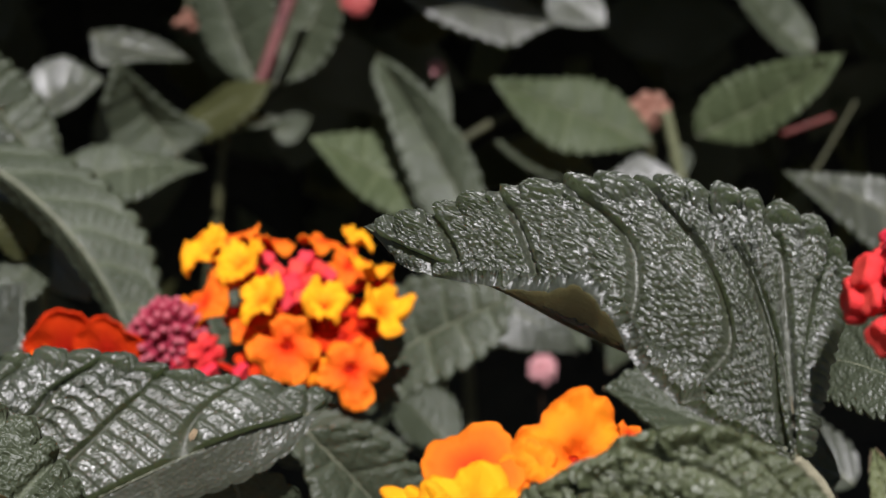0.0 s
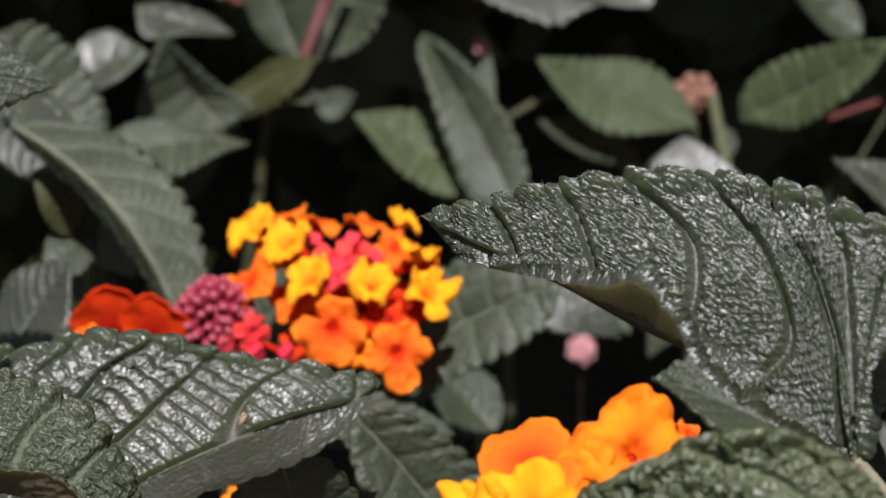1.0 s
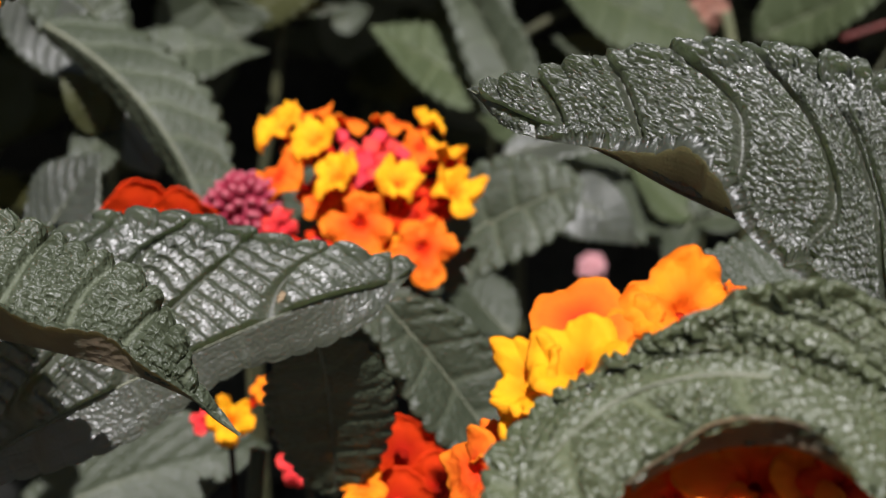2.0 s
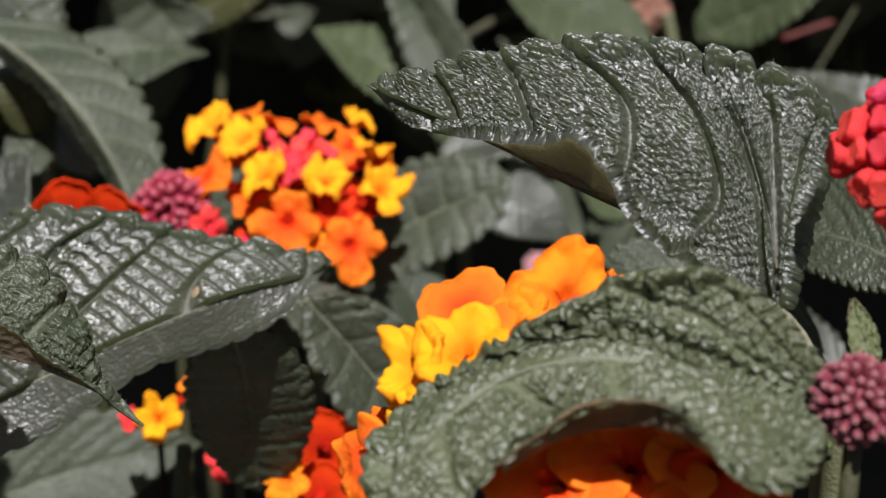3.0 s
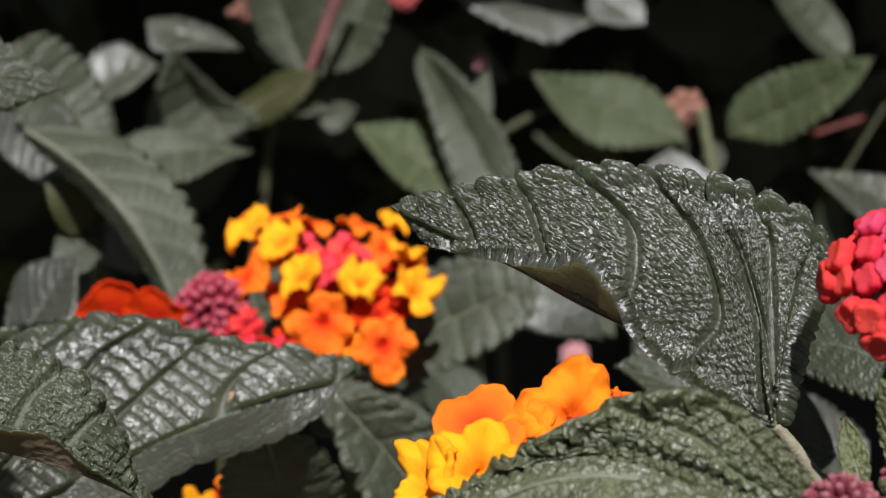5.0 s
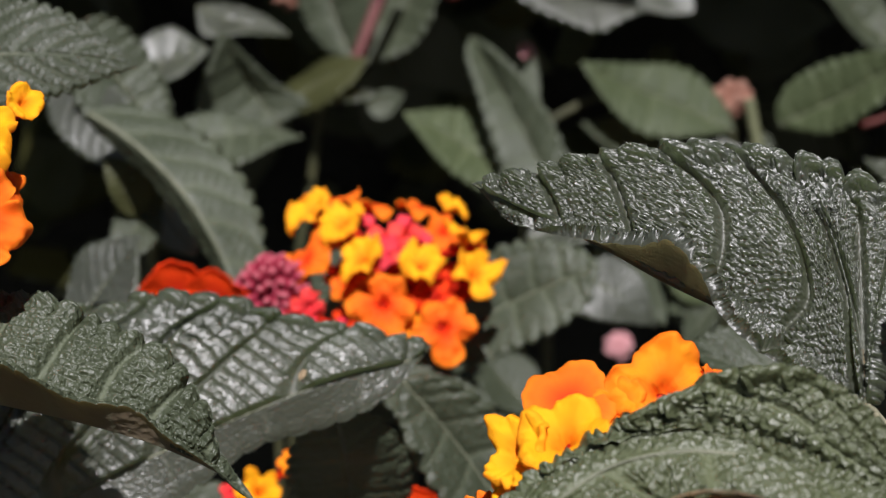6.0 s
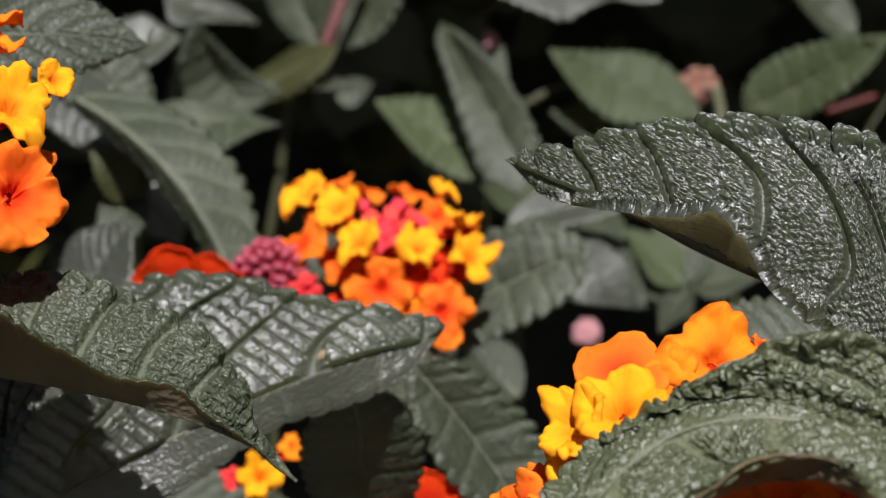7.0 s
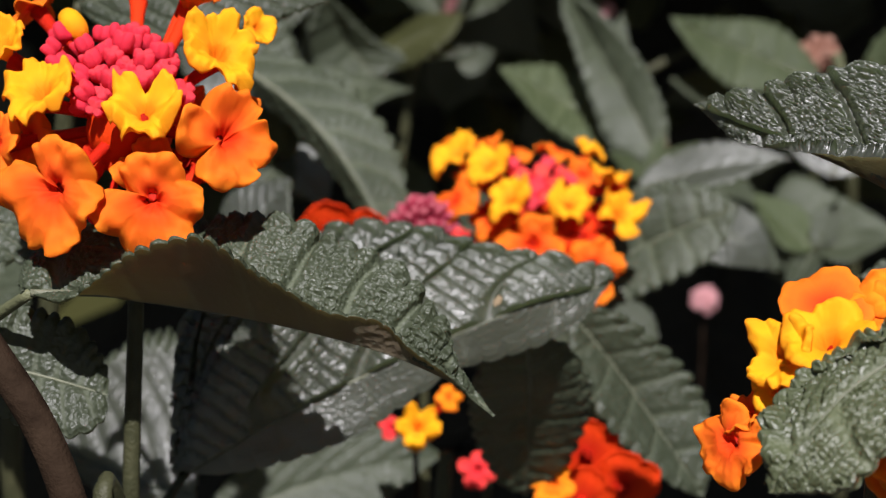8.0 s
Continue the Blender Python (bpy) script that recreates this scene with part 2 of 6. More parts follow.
def leaf(parent, base, tip, mid, left, right, teeth=24, veins=8, fine=1, quilt=0.6, edge=0.10,
         tooth=0.15, petiole=None, petiole_mat=None, mat=None, belly=(0.6, 1.08), ladder=1.1, sweep=0.36, label=""):
    """A toothed, quilted leaf. Base, tip and a point on the midrib halfway, and the margins halfway to the left and the right."""
    LEAVES[0] += 1
    seed = LEAVES[0]
    b, t, m, l, r = (np.array(p, float) for p in (base, tip, mid, left, right))
    ns, nv = ((teeth * 8, 14), (teeth * 16, 36))[fine]
    s = np.linspace(0, 1, ns + 1)[:, None]
    v = np.linspace(-1, 1, 2 * nv + 1)
    v = np.sign(v) * (1 - (1 - np.abs(v)) ** 1.25)
    v = v[None, :]
    w = np.abs(v)
    c = 2 * m - (b + t) / 2
    line = (1 - s) ** 2 * b + 2 * s * (1 - s) * c + s**2 * t
    way = unit(2 * (1 - s) * (c - b) + 2 * s * (t - c))
    side = np.where(v < 0, -1, 1)
    lo, hi = belly
    shape = (np.clip(s, 1e-4, 1) ** lo * np.clip(1 - s, 1e-4, 1) ** hi) / (0.5 ** (lo + hi))
    reach = {}
    for k, p in ((-1, l), (1, r)):
        arm = p - m
        size = np.linalg.norm(arm)
        up = unit(np.cross(way, arm)) if k < 0 else unit(np.cross(arm, way))
        reach[k] = (arm + 0 * up, up, size)
    arm = np.where((side < 0)[..., None], reach[-1][0][:, None], reach[1][0][:, None])
    up = np.where((side < 0)[..., None], reach[-1][1][:, None], reach[1][1][:, None])
    size = np.where(side < 0, reach[-1][2], reach[1][2])
    # rounded teeth, leaning to the tip
    beat = teeth * (s * 0.96 + 0.02) + 0.25 * grain(s * 7 + 3, side * 1.0, seed) * 1.5
    phase = beat - np.floor(beat)
    lobe = np.sin(np.pi * phase**0.85) ** 0.55
    ends = np.clip(s / 0.10, 0, 1) * np.clip((1 - s) / 0.05, 0.25, 1)
    cut = tooth * (1 - lobe) * ends * w**4
    out = shape * w * (1 - cut)
    roll = edge * np.clip((w - 0.80) / 0.20, 0, 1) ** 2
    high = -size * shape**0.5 * roll
    if fine == 0:  # folded along the midrib, the two halves waving a little
        keel = 0.07 + 0.10 * ((seed * 0.618) % 1)
        high = high - keel * size * shape * (1 - w) ** 1.2 + 0.07 * size * np.sin(s * 9 + seed * 1.7 + side) * w * shape
    # quilting between the side veins, crossed by ladder veins
    length = np.linalg.norm(t - b)
    q = veins * (s - sweep * w**1.45 * np.minimum(shape, 1.2) ** 0.5 * 0.9) + np.where(side < 0, 0.0, 0.45) + 0.22 * grain(s * 9, v * 5 + 9, seed + 5)
    fr = q - np.floor(q)
    pillow = np.clip(np.sin(np.pi * fr), 0, 1) ** 0.40
    groove = pillow
    slant = math.hypot(float(np.mean(size)), 0.8 * sweep * length)
    along = (w * size * shape * float(np.mean(size)) / slant + s * length * 0.8 * sweep * length / slant) / ladder
    rung = along + 0.6 * grain(s * length / 3.0, v * size / 3.0 + 20, seed + 11) + np.floor(q) * 0.37
    small = np.abs(np.sin(np.pi * rung)) ** 0.34
    inner = np.clip(w / 0.06, 0, 1)
    bead = grain(s * length / 0.5, v * size / 0.5 + 31, seed + 2)
    rough = grain(s * length / 0.26, v * size / 0.26 + 31, seed + 3)
    cushion = lobe * np.clip((w - 0.82) / 0.10, 0, 1) * ends
    height = quilt * inner * (0.95 * pillow + 0.55 * pillow * small + 0.2 * bead + (0.15 * rough if fine else 0) + 1.25 * cushion) * np.clip(shape / 0.3, 0.1, 1)
    top = line[:, None] + arm * out[..., None] + up * (high + height)[..., None]
    norm = unit(np.cross(np.gradient(top, axis=1), np.gradient(top, axis=0)))
    norm = norm * np.sign((norm * up).sum(-1, keepdims=True) + 1e-9)
    low = line[:, None] + arm * out[..., None] + up * (high + 0.45 * height)[..., None] - norm * (0.30 * (1 - 0.5 * w) + 0.05)[..., None]
    at = Vector(parent["at"])
    shift = np.array(ORIGIN - at)
    n0, n1 = ns + 1, 2 * nv + 1
    verts = np.concatenate([top.reshape(-1, 3), low.reshape(-1, 3)]) / 1000 + shift
    grid = np.arange(n0 * n1).reshape(n0, n1)
    quads = np.stack([grid[:-1, :-1], grid[:-1, 1:], grid[1:, 1:], grid[1:, :-1]], -1).reshape(-1, 4)
    under = quads[:, ::-1] + n0 * n1
    rim = []
    loop = np.concatenate([grid[0, :], grid[1:, -1], grid[-1, -2::-1], grid[-2:0:-1, 0]])
    nxt = np.roll(loop, -1)
    rim = np.stack([loop, loop + n0 * n1, nxt + n0 * n1, nxt], -1)
    faces = np.concatenate([quads, under, rim])
    slots = np.r_[np.zeros(len(quads)), np.ones(len(under)), np.zeros(len(rim))].astype(int)
    vein = np.clip(1.2 - groove * 1.45, 0, 1) * (1 - 0.45 * w) * 0.9 + 0.8 * np.clip(1 - w / 0.03, 0, 1)
    vein = np.clip(vein * (1 if fine else 0.3), 0, 1).ravel()
    data = mesh_of("leaf", verts.tolist(), faces.tolist(), [mat or LEAF, UNDER], slots, {"vein": np.r_[vein, vein]})
    ob = part("leaf", data, parent, label)
    rib = [Vector(top[int(k * ns), nv] / 1000 + shift) - Vector(up[int(k * ns), nv] * 0.00025) for k in (0, 0.2, 0.4, 0.6, 0.8, 0.97)]
    part("midrib", tube_data("midrib", rib, (0.5, 0.32, 0.12), RIB, 8, 4), ob)
    if petiole:
        pts = [mm(p) - at for p in petiole] + [Vector(b / 1000 + shift)]
        part("petiole", tube_data("petiole", pts, (0.9, 0.75), petiole_mat or STEM_DARK, 10, 8), ob)
    return ob


def curve_through(points, count):
    """Points evenly spaced by length on a smooth curve through a few control points (mm)."""
    p = np.array(points, float)
    p = np.vstack([2 * p[0] - p[1], p, 2 * p[-1] - p[-2]])
    out = []
    for k in range(1, len(p) - 2):
        f = np.linspace(0, 1, 24, endpoint=False)[:, None]
        a, b, c, d = p[k - 1], p[k], p[k + 1], p[k + 2]
        out.append(0.5 * (2 * b + (c - a) * f + (2 * a - 5 * b + 4 * c - d) * f**2 + (3 * b - a - 3 * c + d) * f**3))
    line = np.vstack(out + [p[-2][None]])
    run = np.r_[0, np.cumsum(np.linalg.norm(np.diff(line, axis=0), axis=1))]
    return np.stack([np.interp(np.linspace(0, run[-1], count), run, line[:, k]) for k in range(3)], -1)


def smooth(x):
    x = np.clip(x, 0, 1)
    return x * x * (3 - 2 * x)


def blade(parent, rib, near, far, veins=(6.0, 9.0), fan=(0.0, 0.5), teeth=(18, 24), tooth=(0.08, 0.10), cushion=(0.3, 0.8), edge=(0.2, 0.6), dome=(0.0, 0.06),
          bow=(0.05, 0.13), guide=None, furrows=3.0, ridge=0.8, broad=0.26, blunt=0.8, plain=0.0, sag=None, quilt=0.7, rungs=0.5, ladder=1.2, worms=0.35, worm_size=0.55, calm=(1.0, 1.0), square=0.0, crisp=0.0, mat=None, petiole=None, petiole_mat=None,
          rows=360, across=(44, 100), hairs=True, label=""):
    """A quilted leaf blade about a curved midrib. Rib and both margins run from base to tip; each pair of numbers is for the near and the far half."""
    LEAVES[0] += 1
    seed = LEAVES[0]
    mid = curve_through(rib, 600)
    at = Vector(parent["at"])
    shift = np.array(ORIGIN - at)
    verts, faces, slots, vein_all, spikes, spike_faces = [], [], [], [], [], []
    rng = np.random.RandomState(seed + 40)
    total, turn = 0, 0.0
    for k, outline in ((1, far), (0, near)):
        n0, n1 = rows + 1, across[k] + 1
        s = np.linspace(0, 1, n0)[:, None]
        w = np.linspace(0, 1, n1)[None, :]
        w = 1 - (1 - w) ** 1.15
        rim = curve_through(outline, n0)
        r = np.clip((s - fan[k]) / (1 - fan[k]), 0, 1) if fan[k] else s
        pos = np.clip(r[:, 0] * 599, 0, 598.999)
        low = pos.astype(int)
        root = mid[low] + (mid[low + 1] - mid[low]) * (pos - low)[:, None]
        # crenate margin, each tooth a small cushion
        beat = teeth[k] * s + 0.5 * grain(s * teeth[k] * 0.45 + 3, 0 * s + seed, seed) + 0.1
        phase = beat - np.floor(beat)
        lobe = np.sin(np.pi * phase**0.8) ** blunt
        size_of = 0.6 + 0.6 * grain(np.floor(beat) * 1.7, 0 * s + 5, seed + 8)
        ends = smooth((s - (plain if k else 0)) / 0.08) * smooth((1 - s) / 0.05)
        arm = rim - root
        long = np.linalg.norm(arm, axis=1, keepdims=True)
        reach = w * (1 - tooth[k] * size_of * (1 - lobe) * ends * smooth((w - 0.6) / 0.4))
        way = unit(np.gradient(rim + root, axis=0))
        up = unit(np.cross(way, arm))
        if k == 1:
            turn = 1.0 if up.mean(0) @ np.array([0, -0.5, 0.85]) > 0 else -1.0
        up = up * (turn if k else -turn)
        # even out the normals along the blade
        for again in range(11):
            up = unit(up + np.roll(up, 1, 0) * 0.5 + np.roll(up, -1, 0) * 0.5)
        back = unit(np.cross(up, unit(arm)) * (1 if k else -1))
        back = back * np.where((back * way).sum(-1, keepdims=True) > 0, -1.0, 1.0)
        spread = smooth(s / max(fan[k], 0.15)) * smooth((1 - s) / 0.2)
        bent = 0 * s
        middle_of = (root + rim) / 2
        if guide and k:  # side veins that leave the base in one bundle and part along the way
            bent = 1 - smooth((s - fan[k]) / 0.3)
            lead = np.array(guide) - root[0]
            share = np.clip(np.linalg.norm(rim - root[0], axis=1, keepdims=True) / (1.7 * np.linalg.norm(lead)), 0, 1)
            middle_of = middle_of + (root[0] + lead * share - middle_of) * bent
            spread = spread * (1 - bent)
        hump = np.sin(np.pi * w**0.85)
        way_on = reach[..., None]
        base = root[:, None] * (1 - way_on) ** 2 + 2 * middle_of[:, None] * way_on * (1 - way_on) + rim[:, None] * way_on**2 + back[:, None] * (bow[k] * spread * long * hump)[..., None]
        lift = dome[k] * smooth(s / 0.1)
        if sag and k == 0:  # a stretch of the near half that hangs in a fold
            lift = lift + sag[2] * np.exp(-(((s - sag[0]) / sag[1]) ** 2))
        base = base + up[:, None] * (lift * long * hump)[..., None]
        roll = edge[k] * smooth((w * long - long + 1.5) / 1.5) ** 1.5 * ends
        normal = np.cross(np.gradient(base, axis=1), np.gradient(base, axis=0))
        normal = unit(normal)
        normal = normal * np.where((normal * up[:, None]).sum(-1, keepdims=True) < 0, -1.0, 1.0)
        # relief: pillows between side veins, ladder veins across them, crumpled cells
        length = np.linalg.norm(np.diff(rim, axis=0), axis=1).sum()
        u, v = s * length + 0 * w, w * long
        q = veins[k] * s + 0.30 * (grain(u / 6 + 4, v / 6 + 9, seed + 5) - 0.5) + 0.35 * k
        fr = q - np.floor(q)
        span = np.clip(length * (0.35 + 0.65 * w) / max(veins[k], 1), 0.5, 9)
        if guide and k:
            span = np.clip(np.linalg.norm(np.gradient(base, axis=0), axis=-1) * rows / veins[k], 0.3, 9)
        gap = np.minimum(fr, 1 - fr) * span
        pillow = smooth(gap / (0.85 - 0.3 * crisp))
        groove = 1 - smooth((gap - 0.06) / broad)
        drift = np.r_[0, np.cumsum((np.diff(root, axis=0) * unit(arm)[1:]).sum(-1))][:, None]
        rung = (v + drift) / ladder + (0.9 - 0.5 * crisp) * grain(u / (2.4 + 2 * crisp), v / (2.4 + 2 * crisp) + 20, seed + 11) + np.floor(q) * 0.37
        cross_gap = np.abs(rung - np.round(rung)) * ladder
        small = smooth(cross_gap / (0.42 - 0.16 * crisp))
        half = (fr - 0.5) * span / (ladder * 0.9) + 0.8 * grain(u / 1.8 + 7, v / 1.8, seed + 21) + np.floor(rung + 0.5) * 0.41
        half_gap = np.abs(half - np.round(half)) * ladder
        tiny = smooth(half_gap / (0.34 - 0.14 * crisp))
        def crumple(size, k2):
            g = grain(u / size + 11 + 0.8 * grain(u / 0.9, v / 0.9, seed + k2), v / size + 31, seed + k2 + 1)
            return 1 - np.abs(2 * g - 1)
        worm = smooth((crumple(worm_size, 3) - 0.35) / 0.5) * 0.65 + 0.35 * crumple(worm_size * 0.5, 6)
        inner = smooth(w * long / 0.5)
        puff = lobe * smooth((w * long - long + 2.8) / 1.2) * ends * size_of * (1 - 0.8 * smooth((w * long - long + 1.0) / 1.0))
        body = pillow * (ridge + rungs * small + square * rungs * tiny) + worms * worm * (0.25 + 0.75 * pillow)
        soft = smooth(long / 3.0) * smooth(span / 1.6)
        furrow = (1 - lobe) * smooth((w * long - long + 1.5 + furrows) / furrows) * ends * soft
        height = quilt * inner * body * calm[k] * soft + cushion[k] * (puff - 0.6 * furrow)
        top = base + normal * height[..., None] - up[:, None] * roll[..., None]
        below = base + normal * (0.15 * height - 0.22)[..., None] - up[:, None] * roll[..., None]
        grid = np.arange(n0 * n1).reshape(n0, n1) + total
        quads = np.stack([grid[:-1, :-1], grid[:-1, 1:], grid[1:, 1:], grid[1:, :-1]], -1).reshape(-1, 4)
        if ((np.cross(top[1:, :-1] - top[:-1, :-1], top[:-1, 1:] - top[:-1, :-1]) * up[:-1, None]).sum(-1)).mean() > 0:
            quads = quads[:, ::-1]
        loop = np.concatenate([grid[0, :], grid[1:, -1], grid[-1, -2::-1], grid[-2:0:-1, 0]])
        nxt = np.roll(loop, -1)
        wall = np.stack([loop, loop + n0 * n1, nxt + n0 * n1, nxt], -1)
        verts += [top.reshape(-1, 3), below.reshape(-1, 3)]
        faces += [quads, quads[:, ::-1] + n0 * n1, wall]
        slots += [np.zeros(len(quads)), np.ones(len(quads)), np.zeros(len(wall))]
        shade = np.clip(np.maximum(groove * (1 - 0.35 * w), 0.45 * (1 - smooth(cross_gap / 0.22)) * (rungs > 0.3)) + 0.5 * (1 - inner), 0, 1)
        vein_all += [shade.ravel(), shade.ravel()]
        total += 2 * n0 * n1
        if hairs:
            for i in range(3, n0 - 3, 2):
                lean = unit(unit(top[i, -1] - top[i, -3]) + rng.uniform(-0.7, 0.7, 3))
                width = way[i] * 0.022
                m = len(spikes)
                foot = top[i, -1] + rng.uniform(-0.12, 0.12, 3)
                spikes += [foot - width, foot + width, foot + np.cross(lean, width), foot + lean * rng.uniform(0.15, 0.5)]
                spike_faces += [(m, m + 1, m + 3), (m + 1, m + 2, m + 3), (m + 2, m, m + 3)]
    verts = np.concatenate(verts) / 1000 + shift
    data = mesh_of("leaf", verts.tolist(), np.concatenate(faces).tolist(), [mat or LEAF, UNDER], np.concatenate(slots).astype(int), {"vein": np.concatenate(vein_all)})
    ob = part("leaf", data, parent, label)
    part("midrib", tube_data("midrib", [Vector(mid[int(k * 599)] / 1000 + shift) for k in (0, 0.15, 0.3, 0.45, 0.6, 0.75, 0.9, 0.99)], (0.45, 0.3, 0.22, 0.18, 0.15, 0.12, 0.08), RIB, 8, 6), ob)
    if hairs:
        part("hairs", mesh_of("hairs", (np.array(spikes) / 1000 + shift).tolist(), spike_faces, [RIB]), ob, "fine pale hairs along the margin")
    if petiole:
        pts = [mm(p) - at for p in petiole] + [Vector(mid[0] / 1000 + shift)]
        part("petiole", tube_data("petiole", pts, (0.9, 0.75, 0.6), petiole_mat or STEM_DARK, 10, 8), ob)
    return ob


def far_leaf(parent, rib, near, far, mat, label=""):
    """A leaf in the background: the same blade with coarser relief."""
    return blade(parent, rib, near, far, veins=(6.0, 7.0), fan=(0.0, 0.12), teeth=(13, 15), tooth=(0.13, 0.13), cushion=(0.1, 0.4), edge=(0.4, 0.4), dome=(0.04, 0.05),
                 bow=(0.02, 0.06), quilt=0.26, rungs=0.5, ladder=2.6, worms=0.6, worm_size=1.3, ridge=0.4, mat=mat, rows=110, across=(18, 22), hairs=False, label=label)


def hem(leaf_ob, fold, rim):
    """The margin of a blade folded under, from the fold line to its free rim."""
    shift = np.array(ORIGIN - Vector(leaf_ob.parent["at"]))
    n, m = 60, 9
    a, b = curve_through(fold, n), curve_through(rim, n)
    f = np.linspace(0, 1, m)[None, :, None]
    grid = a[:, None] + (b - a)[:, None] * f + np.array([0, 0.9, 0.2]) * np.sin(np.pi * f)
    grid = grid + np.array([0, 0.25, 0]) * (grain(grid[..., 0] * 1.3, grid[..., 2] * 1.3, 77) - 0.5)[..., None]
    top, low = grid.reshape(-1, 3), (grid + np.array([0, 0.22, 0.08])).reshape(-1, 3)
    k = np.arange(n * m).reshape(n, m)
    quads = np.stack([k[:-1, :-1], k[1:, :-1], k[1:, 1:], k[:-1, 1:]], -1).reshape(-1, 4)
    loop = np.concatenate([k[0, :], k[1:, -1], k[-1, -2::-1], k[-2:0:-1, 0]])
    nxt = np.roll(loop, -1)
    wall = np.stack([loop, nxt, nxt + n * m, loop + n * m], -1)
    faces = np.concatenate([quads, quads[:, ::-1] + n * m, wall])
    verts = np.concatenate([top, low]) / 1000 + shift
    return part("folded_margin", mesh_of("folded_margin", verts.tolist(), faces.tolist(), [UNDER], None, {"vein": np.zeros(len(verts))}), leaf_ob, "brownish folded underside")


def corolla(name, kind, base, lobes, lifts, ruffle, curl, seed):
    """One open floret, 1 mm in radius, facing +z: rounded lobes (angle, reach, half width) round a sunken throat."""
    rng = np.random.RandomState(seed)
    nr, na = 17, 112
    rho = np.linspace(0.0, 1.0, nr)[:, None]
    ang = np.linspace(0, 2 * np.pi, na, endpoint=False)[None, :]
    reach, weight, lift, tip = base + 0 * ang, 0 * ang, 0 * ang, 0 * ang
    for (a, far, half), up in zip(lobes, lifts):
        a = a + rng.uniform(-0.12, 0.12)
        half, far = half * rng.uniform(0.94, 1.06), far * rng.uniform(0.93, 1.05)
        c = far - half
        d = (ang - a + np.pi) % (2 * np.pi) - np.pi
        inside = half**2 - (c * np.sin(d)) ** 2
        ray = np.where((inside > 0) & (np.cos(d) > 0), c * np.cos(d) + np.sqrt(np.maximum(inside, 0)), 0)
        reach = np.maximum(reach, ray)
        k = np.exp(-((d / 0.62) ** 2))
        weight, lift = weight + k, lift + k * (up + rng.uniform(-0.06, 0.06))
        tip = np.maximum(tip, np.exp(-((d / 0.45) ** 2)))
    lift = lift / weight
    frill = np.sin(9 * ang + rng.rand() * 6) + 0.8 * np.sin(14 * ang + rng.rand() * 6) + 0.6 * np.sin(23 * ang + rng.rand() * 6)
    reach = reach * (1 + 0.014 * frill + 0.03 * ruffle * (grain(3 + 2.2 * np.cos(ang), 3 + 2.2 * np.sin(ang), seed + 4) - 0.5) * 2)
    rad = rho**0.92 * reach
    z = lift * np.clip(rho, 0, 0.85) ** 1.35 * reach - (0.36 if ruffle > 0.3 else 0.02) * np.exp(-((rho / 0.16) ** 2))
    z = z - curl * (0.7 + 0.5 * np.sin(3 * ang + rng.rand() * 6)) * np.clip((rho - 0.68) / 0.32, 0, 1) ** 2
    z = z + 0.16 * (1 - base) * (tip - 0.6) * rho**1.5 + ruffle * rho**3 * (0.026 * frill + 0.13 * np.sin(5 * ang + rng.rand() * 6))
    z = z + 0.008 * np.sin(ang * 26 + 2 * np.sin(3 * ang)) * rho * (1 - 0.6 * rho)
    x, y = rad * np.cos(ang), rad * np.sin(ang)
    z = z + ruffle * rho * (0.24 * grain(x * 4 + 20, y * 4 + 20, seed) + 0.15 * rho**2 * grain(x * 7 + 20, y * 8 + 20, seed + 1) - 0.16)
    edge = 1 + 0.03 * ruffle * rho**4 * (grain(x * 5 + 40, y * 5 + 40, seed + 2) - 0.5)
    x, y = x * edge, y * edge
    top = np.stack([x, y, z + 0 * x], -1)
    low = top - np.array([0, 0, 0.06])
    verts = np.concatenate([top.reshape(-1, 3), low.reshape(-1, 3)])
    grid = np.arange(nr * na).reshape(nr, na)
    nxt = np.roll(grid, -1, axis=1)
    quads = np.stack([grid[:-1], grid[1:], nxt[1:], nxt[:-1]], -1).reshape(-1, 4)
    rim = np.stack([grid[-1], grid[-1] + nr * na, nxt[-1] + nr * na, nxt[-1]], -1)
    faces = np.concatenate([quads, quads[:, ::-1] + nr * na, rim])
    radius = np.broadcast_to(rho, (nr, na)).ravel()
    return mesh_of(name, verts.tolist(), faces.tolist(), [PETALS[kind]], None, {"radius": np.r_[radius, radius]})


SIX = ((1.98, 0.84, 0.33), (1.17, 0.82, 0.33), (-0.15, 1.0, 0.39), (3.29, 1.0, 0.39), (4.38, 1.05, 0.37), (5.06, 1.03, 0.37))
FIVE = ((0.95, 0.88, 0.38), (2.2, 0.88, 0.38), (-0.15, 0.95, 0.40), (3.29, 0.95, 0.40), (4.71, 1.05, 0.48))
WIDE = ((1.57, 0.92, 0.64), (0.05, 0.96, 0.60), (3.09, 0.96, 0.60), (4.71, 0.98, 0.64))
CUP = ((0.95, 0.98, 0.58), (2.35, 0.95, 0.58), (3.95, 1.0, 0.52), (5.45, 1.02, 0.52))
MITT = ((1.35, 1.12, 0.72), (3.05, 1.1, 0.5), (0.0, 0.86, 0.30), (4.3, 0.9, 0.42), (5.2, 0.9, 0.42))
